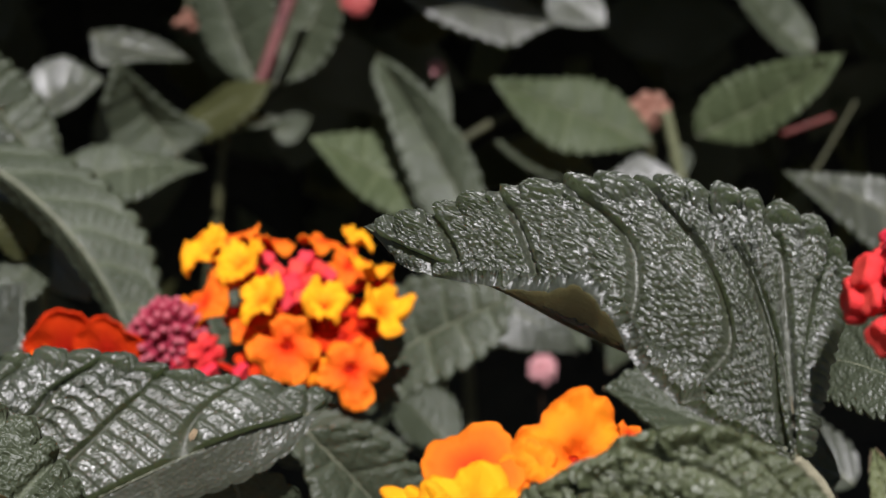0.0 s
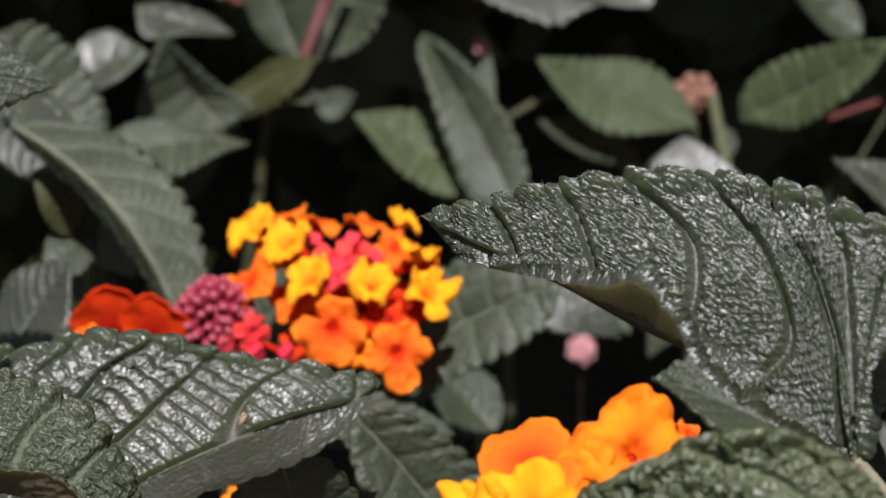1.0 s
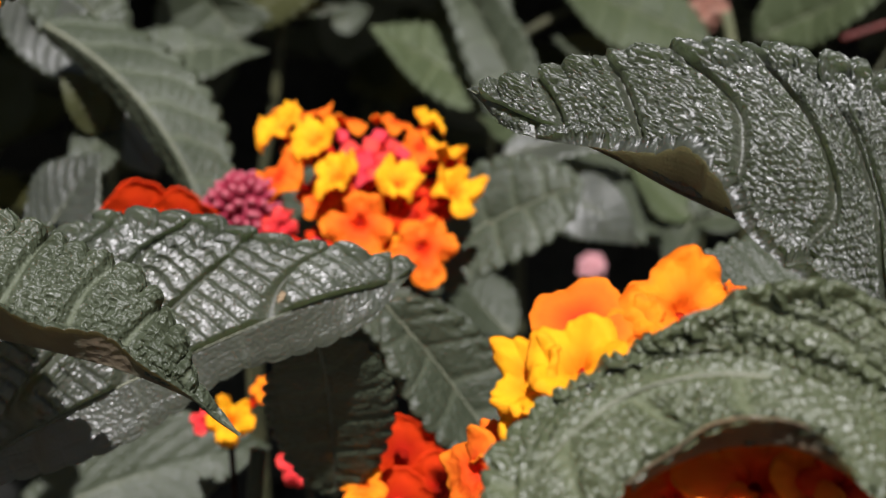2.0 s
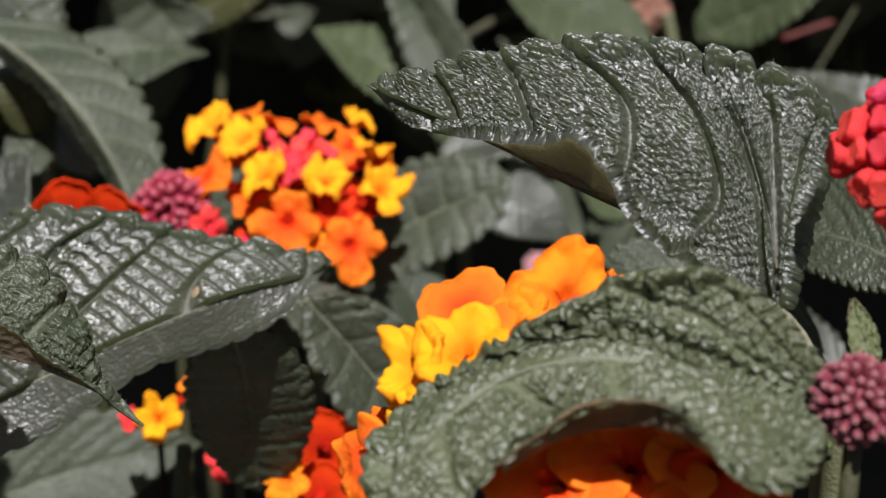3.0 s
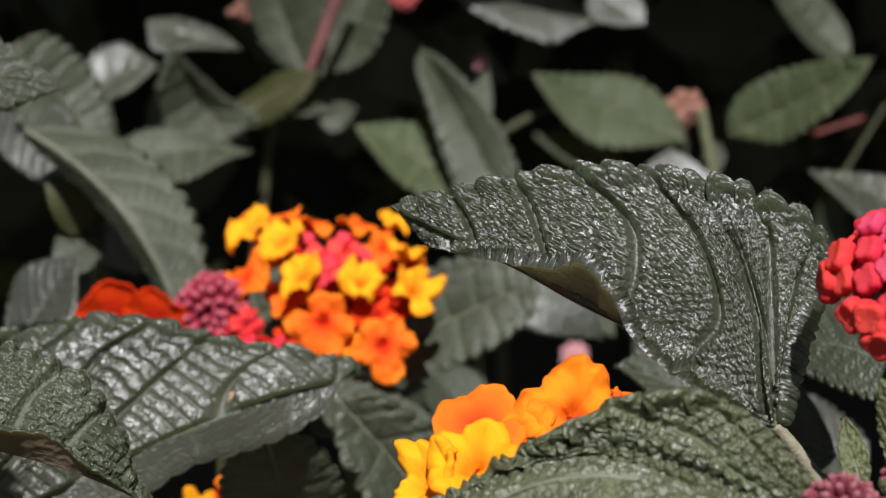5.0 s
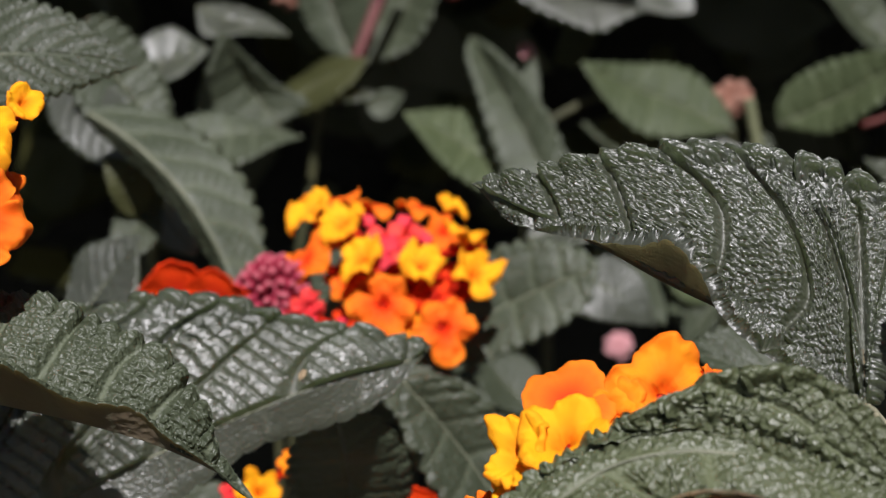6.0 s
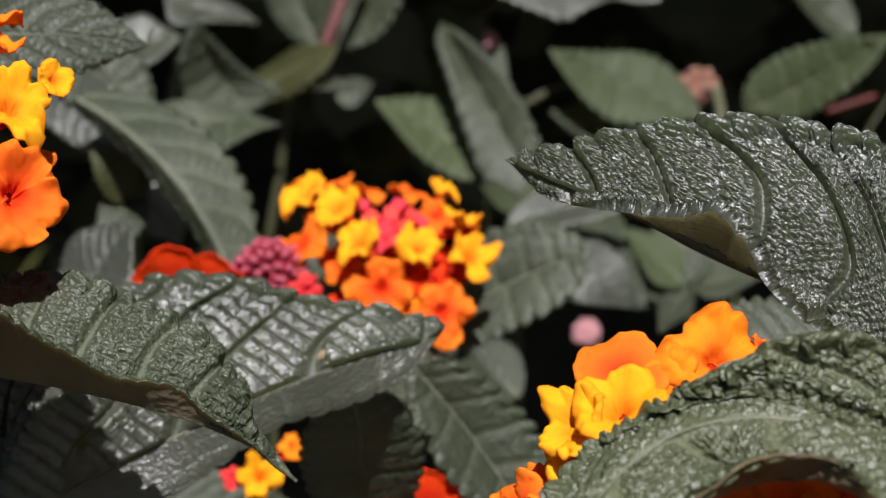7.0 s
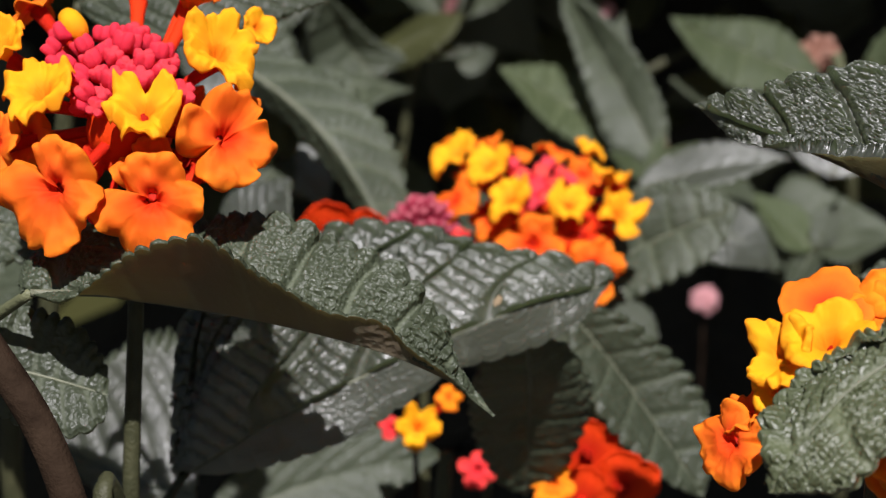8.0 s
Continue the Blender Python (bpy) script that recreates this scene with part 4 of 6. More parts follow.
blade_shaded = blade(side,
      [(-75.7, 186.0, -94.5), (-68.3, 190.0, -91.1), (-61.8, 193.0, -88.2), (-49.0, 196.0, -82.6), (-36.5, 198.5, -77.5), (-28.3, 202.0, -75.4), (-21.4, 206.5, -75.2), (-18.1, 211.0, -74.3)],
      [(-75.6, 185.9, -94.5), (-69.7, 187.5, -95.2), (-62.4, 189.5, -94.2), (-54.9, 192.0, -92.2), (-49.0, 194.5, -89.5), (-40.5, 197.0, -84.2), (-34.0, 199.0, -82.8), (-28.4, 200.5, -81.3), (-24.4, 202.0, -79.4), (-22.0, 204.0, -77.6), (-19.9, 206.8, -75.3), (-18.1, 211.0, -74.3)],
      [(-75.7, 186.1, -94.6), (-76.9, 188.0, -89.6), (-76.7, 192.0, -83.9), (-76.1, 197.0, -77.7), (-72.5, 202.0, -71.2), (-67.4, 205.0, -68.0), (-59.3, 205.0, -67.3), (-54.7, 205.5, -66.2), (-50.1, 206.0, -66.1), (-42.4, 207.0, -67.0), (-38.8, 207.0, -68.3), (-33.4, 207.0, -69.6), (-28.7, 207.5, -70.6), (-25.1, 208.0, -71.5), (-21.6, 209.5, -73.1), (-18.1, 211.0, -74.3)],
      veins=(5.0, 10.0), fan=(0.0, 0.6), teeth=(20, 20), ladder=2.0, rungs=0.85, ridge=1.0, broad=0.34, crisp=1.0, worms=0.2, worm_size=0.45, rows=560, across=(50, 150), quilt=0.75, square=0.4, calm=(0.05, 1.0), cushion=(0.1, 1.0), edge=(0.1, 0.7), dome=(0.0, 0.05), bow=(0.0, 0.10), mat=LEAF_GLOSSY,
      petiole=[(-79.5, 173.3, -98.6)], label="glossy dark leaf crossed by a flower shadow")
blemish(blade_shaded, (-34.6, 199.6, -74.7), 0.9, Vector((0.15, -0.94, 0.34)), SPOT)
blade(side,
      [(-85.6, 157.0, -60.1), (-79.2, 157.5, -60.2), (-75.1, 158.0, -61.0), (-66.0, 158.5, -62.5), (-56.2, 159.0, -64.7), (-47.7, 160.0, -67.5), (-41.5, 161.0, -70.5), (-37.8, 161.5, -73.0), (-34.9, 161.5, -75.8)],
      [(-85.5, 156.9, -60.1), (-81.4, 154.0, -59.9), (-77.2, 152.5, -56.8), (-73.7, 151.0, -53.8), (-69.9, 150.0, -52.0), (-65.9, 150.5, -51.3), (-63.1, 151.0, -52.8), (-60.0, 152.5, -55.9), (-57.3, 154.0, -58.0), (-53.3, 155.5, -61.1), (-47.5, 158.0, -63.1), (-43.9, 159.0, -66.8), (-39.6, 160.0, -70.4), (-37.1, 161.0, -73.7), (-34.9, 161.5, -75.8)],
      [(-85.6, 157.1, -60.2), (-86.7, 167.0, -59.8), (-82.7, 172.5, -57.3), (-77.7, 174.0, -56.6), (-68.5, 174.5, -57.0), (-60.3, 171.0, -55.4), (-56.8, 170.0, -55.7), (-52.8, 169.0, -57.6), (-47.5, 168.0, -59.2), (-44.5, 167.0, -60.8), (-42.1, 165.0, -63.7), (-40.1, 163.0, -65.6), (-39.2, 162.0, -69.5), (-34.9, 161.5, -75.8)],
      veins=(9.0, 11.0), fan=(0.0, 0.2), teeth=(34, 26), ladder=1.0, rungs=0.3, worms=0.75, worm_size=0.5, rows=560, across=(60, 130), quilt=0.6, calm=(0.35, 1.0), cushion=(0.2, 0.8), edge=(0.15, 0.5), dome=(0.0, 0.10), bow=(0.0, 0.06), mat=LEAF_GREEN,
      petiole_mat=STEM, petiole=[(-97.8, 166.1, -69.5)], label="curled leaf showing its dull underside")

# ---- lower leaves ----
lower = thing("lantana_sprig", (-49.8, 209.2, -128.9), "lower lantana stem with leaves half in shade", "shrub branch", "lantana sprigs")
stem(lower, [(-37.5, 283.1, -552.0), (-45.5, 223.1, -178.9), (-44.7, 229.3, -140.0), (-42.9, 234.9, -112.4)], (1.84, 1.6, 1.2), mat=STEM_DARK)
far_leaf(lower, [(-30.8, 204.5, -81.9), (-30.1, 207.5, -88.0), (-29.9, 213.5, -97.4), (-30.2, 223.0, -114.4)],
         [(-30.8, 204.4, -81.8), (-24.8, 206.5, -83.5), (-21.0, 211.5, -92.1), (-21.9, 217.5, -102.6), (-25.5, 221.5, -111.0), (-30.2, 223.0, -114.4)],
         [(-30.8, 204.6, -81.9), (-35.7, 206.5, -85.3), (-39.0, 211.5, -93.2), (-37.9, 217.5, -103.8), (-34.2, 221.5, -111.9), (-30.2, 223.0, -114.4)], LEAF_GREEN)
far_leaf(lower, [(-23.5, 230.0, -86.6), (-14.2, 233.0, -99.5), (-1.7, 230.0, -117.5)],
         [(-23.5, 230.0, -86.6), (-23.3, 227.1, -93.6), (-19.2, 225.2, -101.2), (-13.6, 225.2, -108.2), (-7.1, 227.1, -114.0), (-1.7, 230.0, -117.5)],
         [(-23.5, 230.0, -86.6), (-15.4, 232.9, -87.8), (-6.9, 234.8, -94.8), (-1.4, 234.8, -102.4), (0.4, 232.9, -110.9), (-1.7, 230.0, -117.5)], LEAF_GREEN)
leaf(lower, (-89.0, 248.4, -135.0), (-44.4, 263.1, -125.3), (-65.6, 254.0, -126.4), (-62.9, 259.8, -117.0), (-65.2, 247.9, -136.5), fine=0, teeth=10, quilt=0.35, mat=LEAF_GREEN)
leaf(lower, (-83.1, 228.0, -117.7), (-111.1, 240.0, -112.4), (-96.2, 232.0, -115.6), (-95.3, 229.0, -120.4), (-95.8, 250.0, -97.3), teeth=16, quilt=0.4, ladder=1.8, sweep=0.7, veins=6, belly=(0.3, 0.8), mat=LEAF_GLOSSY)
far_leaf(lower, [(-94.8, 161.0, -69.7), (-87.5, 162.0, -71.5), (-78.8, 161.0, -73.6)],
         [(-94.8, 161.0, -69.7), (-91.9, 158.6, -74.2), (-86.5, 157.2, -76.6), (-82.1, 157.2, -77.2), (-79.0, 158.6, -75.7), (-78.8, 161.0, -73.6)],
         [(-94.8, 161.0, -69.7), (-94.1, 163.9, -65.3), (-88.0, 165.8, -64.6), (-82.9, 165.8, -66.7), (-79.6, 163.9, -70.6), (-78.8, 161.0, -73.6)], LEAF_GREEN)

# ---- sprig of the middle flower head ----
middle = thing("lantana_sprig", (-25.6, 270.1, -121.6), "lantana stem with drooping grey green leaves", "shrub branch", "lantana sprigs")
stem(middle, [(-16.8, 327.3, -552.0), (-24.8, 267.3, -178.1), (-25.5, 277.8, -125.1), (-28.2, 275.0, -86.8)], (1.84, 1.6, 1.2), mat=STEM_DARK)
leaf(middle, (-86.4, 295.3, -59.1), (-54.6, 271.4, -89.0), (-66.6, 282.8, -71.2), (-57.5, 292.8, -67.1), (-69.4, 287.4, -75.2), belly=(0.4, 0.45), fine=1, teeth=13, tooth=0.2, quilt=0.3, veins=6, ladder=2.0, edge=0.2, mat=LEAF_GREEN, label="drooping grey green leaf beside the flower head")
far_leaf(middle, [(-21.7, 284.0, -100.5), (-7.5, 287.0, -92.6), (9.2, 284.0, -83.9)],
         [(-21.7, 284.0, -100.5), (-16.6, 281.1, -104.1), (-7.5, 279.2, -99.4), (0.7, 279.2, -95.2), (6.8, 281.1, -90.7), (9.2, 284.0, -83.9)],
         [(-21.7, 284.0, -100.5), (-18.2, 287.5, -91.5), (-11.6, 289.7, -83.0), (-1.5, 289.7, -80.3), (5.7, 287.5, -81.6), (9.2, 284.0, -83.9)], LEAF_GREEN)
leaf(middle, (6.1, 321.3, -98.2), (23.5, 323.9, -108.8), (14.4, 320.6, -100.4), (18.7, 327.8, -96.2), (10.9, 318.9, -106.1), fine=0, teeth=12, quilt=0.3)
leaf(middle, (-3.4, 350.9, -97.4), (30.8, 352.8, -91.1), (13.1, 352.2, -93.0), (13.8, 359.4, -88.8), (13.7, 345.5, -95.9), fine=0, teeth=12, quilt=0.3)
leaf(middle, (35.0, 412.3, -127.6), (69.6, 407.3, -123.6), (45.6, 413.5, -122.4), (49.0, 427.9, -113.7), (43.6, 398.8, -132.0), fine=0, teeth=14, quilt=0.3, mat=LEAF_GREEN)
leaf(middle, (-31.0, 263.0, -97.2), (-9.2, 256.1, -100.6), (-19.7, 256.7, -98.8), (-19.3, 263.3, -96.2), (-20.1, 249.8, -102.1), fine=0, teeth=14, quilt=0.3, mat=LEAF_GREEN)
leaf(middle, (-35.6, 300.1, -119.5), (-12.2, 305.2, -112.4), (-24.9, 301.9, -113.6), (-26.3, 309.0, -109.8), (-23.5, 295.2, -116.3), fine=0, teeth=13, quilt=0.3, mat=LEAF_GREEN)
leaf(middle, (-1.0, 326.3, -129.4), (-14.9, 330.4, -116.1), (-8.5, 328.7, -121.7), (-13.1, 322.2, -124.0), (-4.4, 335.3, -119.2), fine=0, teeth=13, quilt=0.3, mat=LEAF_GREEN)
leaf(middle, (12.4, 358.4, -101.4), (27.8, 345.2, -115.6), (20.6, 350.6, -107.9), (26.9, 359.4, -107.6), (15.0, 341.0, -110.5), fine=0, teeth=12, quilt=0.3, mat=LEAF_GREEN)
leaf(middle, (24.8, 371.1, -107.8), (8.6, 380.3, -96.9), (16.1, 373.3, -100.7), (12.7, 366.5, -103.7), (21.3, 382.6, -99.0), fine=0, teeth=12, quilt=0.3, mat=LEAF_GREEN)
leaf(middle, (42.4, 379.1, -119.9), (26.5, 383.1, -107.0), (34.1, 381.2, -113.0), (31.1, 374.7, -115.3), (38.6, 387.7, -111.2), fine=0, teeth=11, quilt=0.3, mat=LEAF_FRESH)
leaf(middle, (42.9, 379.2, -119.6), (49.2, 387.8, -110.6), (45.8, 383.5, -115.1), (43.0, 383.9, -113.8), (48.8, 380.4, -115.7), fine=0, teeth=9, quilt=0.3, mat=LEAF_GREEN)
leaf(middle, (43.1, 379.0, -120.3), (61.4, 374.4, -116.1), (52.3, 377.0, -117.3), (54.3, 383.5, -115.2), (51.1, 370.3, -119.8), fine=0, teeth=11, quilt=0.3, mat=LEAF_GREEN)
leaf(middle, (42.4, 378.9, -120.7), (34.2, 364.9, -127.9), (37.9, 371.8, -124.5), (40.8, 368.8, -124.9), (34.5, 372.2, -123.2), fine=0, teeth=9, quilt=0.3, mat=LEAF_GREEN)
leaf(middle, (-78.6, 303.4, -80.3), (-85.2, 301.1, -68.7), (-81.9, 299.9, -72.8), (-83.9, 298.9, -75.9), (-78.2, 300.6, -70.6), fine=0, teeth=8, quilt=0.3, mat=LEAF_LIME)
leaf(middle, (-78.0, 303.4, -80.2), (-77.8, 310.1, -68.3), (-78.2, 305.4, -74.0), (-82.1, 308.1, -74.7), (-74.3, 305.1, -74.9), fine=0, teeth=8, quilt=0.3, mat=LEAF_LIME)
leaf(middle, (-77.0, 309.5, -79.5), (-83.7, 295.8, -86.1), (-80.1, 299.8, -82.7), (-76.7, 295.8, -86.0), (-84.0, 303.4, -80.4), fine=0, teeth=10, quilt=0.3, mat=LEAF_GREEN)
leaf(middle, (-78.7, 315.3, -79.8), (-69.5, 306.3, -90.0), (-73.5, 307.9, -84.7), (-69.0, 311.0, -84.3), (-77.4, 304.5, -86.2), fine=0, teeth=10, quilt=0.3)
leaf(middle, (-98.6, 322.2, -57.4), (-79.7, 299.9, -72.7), (-87.8, 308.2, -64.7), (-80.2, 309.3, -61.5), (-93.7, 307.2, -68.0), fine=0, teeth=14, quilt=0.3)
stem(middle, [(-77.7, 308.5, -120.6), (-78.9, 310.6, -94.9), (-78.1, 306.8, -78.8)], (1.2, 0.9))
leaf(front, (50.7, 190.2, -67.4), (33.3, 206.9, -70.2), (43.5, 199.4, -66.1), (43.6, 194.8, -71.3), (44.5, 209.8, -60.9), fine=0, teeth=16, quilt=0.35, mat=LEAF_GREEN)

far_leaf(middle, [(-55.6, 305.0, -107.3), (-44.8, 308.0, -98.5), (-33.4, 305.0, -88.0)],
         [(-55.6, 305.0, -107.3), (-46.4, 300.8, -106.9), (-37.4, 299.0, -99.6), (-32.0, 300.8, -92.3), (-33.4, 305.0, -88.0)],
         [(-55.6, 305.0, -107.3), (-54.9, 309.2, -100.6), (-47.1, 311.0, -92.0), (-39.1, 309.2, -88.1), (-33.4, 305.0, -88.0)], LEAF_GREEN)
# ---- leaf behind the large flower head ----
behind = thing("lantana_sprig", (-98.6, 232.4, -54.1), "lantana stem with a broad quilted leaf", "shrub branch", "lantana sprigs")
stem(behind, [(-104.9, 292.0, -552.0), (-112.9, 232.0, -150.2), (-105.4, 230.2, -89.5), (-97.3, 227.8, -40.4)], (2.07, 1.8, 1.3), mat=STEM_DARK)
leaf(behind, (-95.2, 222.7, -37.9), (-58.8, 217.3, -36.7), (-75.7, 217.7, -35.3), (-75.2, 225.6, -28.6), (-73.2, 212.8, -41.5), teeth=18, quilt=0.4, mat=LEAF_GREEN, petiole=[(-99.0, 226.9, -52.9)])
leaf(behind, (-83.8, 264.7, -91.8), (-71.7, 269.7, -75.6), (-77.5, 267.6, -82.3), (-82.6, 274.5, -79.1), (-71.7, 260.6, -86.1), fine=0, teeth=16, quilt=0.3)
leaf(behind, (-123.8, 229.5, -91.8), (-106.5, 234.8, -74.7), (-114.9, 232.2, -83.2), (-119.5, 236.4, -79.0), (-107.8, 228.5, -85.7), fine=0, teeth=14, quilt=0.3, mat=LEAF_GREEN)
leaf(behind, (-112.6, 197.5, -62.6), (-86.0, 193.6, -65.9), (-98.8, 194.4, -63.2), (-99.0, 198.7, -58.9), (-98.7, 190.2, -67.3), teeth=16, quilt=0.35, mat=LEAF_GREEN)

# ---- far leaves ----
far_left = thing("lantana_sprig", (-56.0, 407.1, -105.3), "distant lantana stem with soft green leaves", "shrub branch", "lantana sprigs")
stem(far_left, [(-60.9, 496.9, -552.0), (-68.9, 436.9, -198.3), (-60.9, 431.9, -100.8), (-55.6, 433.2, -77.7)], (1.61, 1.4, 1.1), mat=STEM_DARK)
far_leaf(far_left, [(-89.7, 372.0, -83.2), (-79.2, 374.6, -80.8), (-67.7, 374.6, -79.1), (-55.7, 372.0, -79.4)],
         [(-89.7, 372.0, -83.2), (-79.3, 366.7, -85.0), (-71.3, 363.4, -85.1), (-64.9, 363.4, -82.0), (-61.3, 366.7, -80.3), (-55.7, 372.0, -79.4)],
         [(-89.7, 372.0, -83.2), (-87.2, 377.3, -77.9), (-80.0, 380.6, -75.3), (-71.1, 380.6, -76.8), (-62.9, 377.3, -78.5), (-55.7, 372.0, -79.4)], LEAF_GREEN)
far_leaf(far_left, [(-67.0, 412.0, -85.3), (-74.8, 414.0, -75.6), (-79.8, 404.0, -59.8)],
         [(-67.0, 412.0, -85.3), (-59.1, 412.8, -79.2), (-67.1, 412.0, -74.6), (-74.4, 408.8, -66.9), (-79.8, 404.0, -59.8)],
         [(-67.0, 412.0, -85.3), (-78.2, 407.2, -86.1), (-86.8, 404.0, -79.6), (-83.0, 403.2, -67.8), (-79.8, 404.0, -59.8)], LEAF_GREEN)
far_leaf(far_left, [(-104.5, 395.0, -72.6), (-93.3, 398.0, -66.6), (-81.5, 395.0, -62.7)],
         [(-104.5, 395.0, -72.6), (-95.2, 387.2, -70.9), (-87.1, 387.2, -67.5), (-81.5, 395.0, -62.7)],
         [(-104.5, 395.0, -72.6), (-99.6, 401.4, -61.7), (-92.6, 404.0, -58.6), (-86.8, 401.4, -61.0), (-81.5, 395.0, -62.7)], LEAF)
far_leaf(far_left, [(-90.8, 430.0, -57.2), (-80.1, 433.0, -61.5), (-66.1, 430.0, -64.2)],
         [(-90.8, 430.0, -57.2), (-87.6, 422.2, -63.5), (-77.0, 422.2, -62.7), (-66.1, 430.0, -64.2)],
         [(-90.8, 430.0, -57.2), (-83.6, 437.8, -57.3), (-73.6, 437.8, -60.4), (-66.1, 430.0, -64.2)], LEAF)
far_leaf(far_left, [(-51.9, 455.0, -75.7), (-58.3, 464.3, -62.8), (-64.4, 470.9, -44.9), (-65.8, 475.0, -34.4)],
         [(-51.9, 455.0, -75.7), (-47.4, 454.3, -64.6), (-45.6, 457.0, -52.9), (-51.8, 464.3, -41.4), (-65.8, 475.0, -34.4)],
         [(-51.9, 455.0, -75.7), (-63.4, 463.7, -71.2), (-69.2, 470.6, -61.9), (-72.2, 474.6, -49.8), (-71.0, 475.7, -40.6), (-65.8, 475.0, -34.4)], LEAF_GREEN)
far_leaf(far_left, [(-48.8, 462.0, -77.5), (-40.9, 467.9, -66.8), (-33.5, 471.3, -51.8), (-31.6, 472.0, -41.0)],
         [(-48.8, 462.0, -77.5), (-35.8, 458.1, -72.4), (-29.3, 458.0, -62.5), (-27.6, 463.1, -50.9), (-31.6, 472.0, -41.0)],
         [(-48.8, 462.0, -77.5), (-46.3, 473.1, -64.3), (-40.9, 476.5, -52.2), (-31.6, 472.0, -41.0)], LEAF_GREEN)
far_leaf(far_left, [(-94.5, 318.0, -46.4), (-84.8, 321.0, -59.5), (-75.2, 318.0, -71.2)],
         [(-94.5, 318.0, -46.4), (-93.9, 311.6, -58.0), (-86.7, 309.0, -67.2), (-80.4, 311.6, -71.2), (-75.2, 318.0, -71.2)],
         [(-94.5, 318.0, -46.4), (-88.6, 324.4, -44.8), (-81.2, 327.0, -52.5), (-76.5, 324.4, -62.1), (-75.2, 318.0, -71.2)], LEAF_GREEN)
leaf(far_left, (-70.3, 428.2, -84.2), (-44.4, 418.5, -68.4), (-56.6, 422.5, -74.2), (-60.3, 434.8, -72.6), (-50.8, 415.7, -77.4), fine=0, teeth=9, quilt=0.2, mat=LEAF_LIME)
leaf(far_left, (-57.0, 428.9, -82.1), (-40.8, 415.7, -77.4), (-48.6, 421.1, -78.8), (-49.2, 427.1, -78.3), (-47.2, 415.2, -79.0), fine=0, teeth=7, quilt=0.2)
leaf(far_left, (-46.7, 442.2, -86.4), (-36.6, 443.4, -82.5), (-41.2, 442.7, -84.9), (-41.3, 443.8, -81.1), (-40.4, 441.6, -88.6), fine=0, teeth=7, quilt=0.2, mat=LEAF_GREEN)
stem(far_left, [(-38.6, 455.3, -44.0), (-45.6, 449.8, -61.9), (-51.3, 445.2, -76.8)], (2.0, 1.6), mat=STEM_PINK, label="rosy stem")
far_middle = thing("lantana_sprig", (-2.3, 420.6, -108.9), "distant lantana stem with two upright leaves", "shrub branch", "lantana sprigs")
stem(far_middle, [(13.1, 497.0, -552.0), (5.1, 437.0, -197.9), (2.0, 429.6, -127.3), (-2.3, 421.0, -98.2)], (1.72, 1.5, 1.2), mat=STEM_DARK)
far_leaf(far_middle, [(6.5, 397.0, -104.7), (-3.3, 410.7, -87.1), (-10.8, 420.0, -74.5), (-18.0, 425.0, -63.4)],
         [(6.5, 397.0, -104.7), (-6.4, 402.0, -100.0), (-11.7, 407.2, -89.0), (-16.3, 412.8, -75.9), (-19.3, 418.8, -67.0), (-18.0, 425.0, -63.4)],
         [(6.5, 397.0, -104.7), (7.6, 402.0, -92.5), (3.3, 407.2, -82.3), (-3.0, 412.8, -73.4), (-11.7, 418.8, -66.0), (-18.0, 425.0, -63.4)], LEAF_GREEN)
far_leaf(far_middle, [(-2.8, 412.0, -101.9), (-17.7, 418.0, -92.1), (-35.2, 415.0, -81.9)],
         [(-2.8, 412.0, -101.9), (-13.6, 408.0, -101.1), (-23.6, 406.0, -94.4), (-29.6, 408.0, -87.6), (-35.2, 415.0, -81.9)],
         [(-2.8, 412.0, -101.9), (-5.8, 424.0, -93.8), (-12.9, 428.0, -86.0), (-23.2, 424.0, -82.4), (-35.2, 415.0, -81.9)], LEAF_FRESH)
far_leaf(far_middle, [(-14.1, 480.0, -53.2), (9.9, 483.0, -59.2), (33.5, 480.0, -63.1)],
         [(-14.1, 480.0, -53.2), (-3.1, 474.7, -61.5), (9.4, 471.4, -66.5), (18.1, 471.4, -69.2), (25.4, 474.7, -65.4), (33.5, 480.0, -63.1)],
         [(-14.1, 480.0, -53.2), (2.1, 487.8, -49.6), (18.2, 487.8, -55.6), (33.5, 480.0, -63.1)], LEAF)
far_leaf(far_middle, [(-17.1, 520.0, -71.6), (-8.3, 523.0, -70.5), (2.2, 520.0, -66.8)],
         [(-17.1, 520.0, -71.6), (-8.4, 512.2, -75.0), (0.3, 512.2, -70.9), (2.2, 520.0, -66.8)],
         [(-17.1, 520.0, -71.6), (-10.0, 527.8, -66.7), (-1.1, 527.8, -64.2), (2.2, 520.0, -66.8)], LEAF_LIME)
leaf(far_middle, (28.3, 453.4, -50.1), (42.0, 447.4, -60.2), (35.2, 450.4, -55.2), (40.9, 455.6, -52.8), (30.3, 444.6, -59.8), fine=0, teeth=9, quilt=0.3)
leaf(far_middle, (-5.2, 440.7, -91.3), (-0.6, 452.2, -73.2), (-3.7, 443.4, -82.5), (-7.5, 443.9, -81.0), (0.9, 443.6, -81.8), fine=0, teeth=10, quilt=0.3, mat=LEAF_GREEN)
leaf(far_middle, (2.8, 392.0, -106.3), (17.1, 396.0, -97.7), (9.8, 393.0, -100.8), (8.9, 398.0, -99.6), (10.9, 388.0, -102.3), fine=0, teeth=9, veins=5, quilt=0.25, mat=LEAF_FRESH)
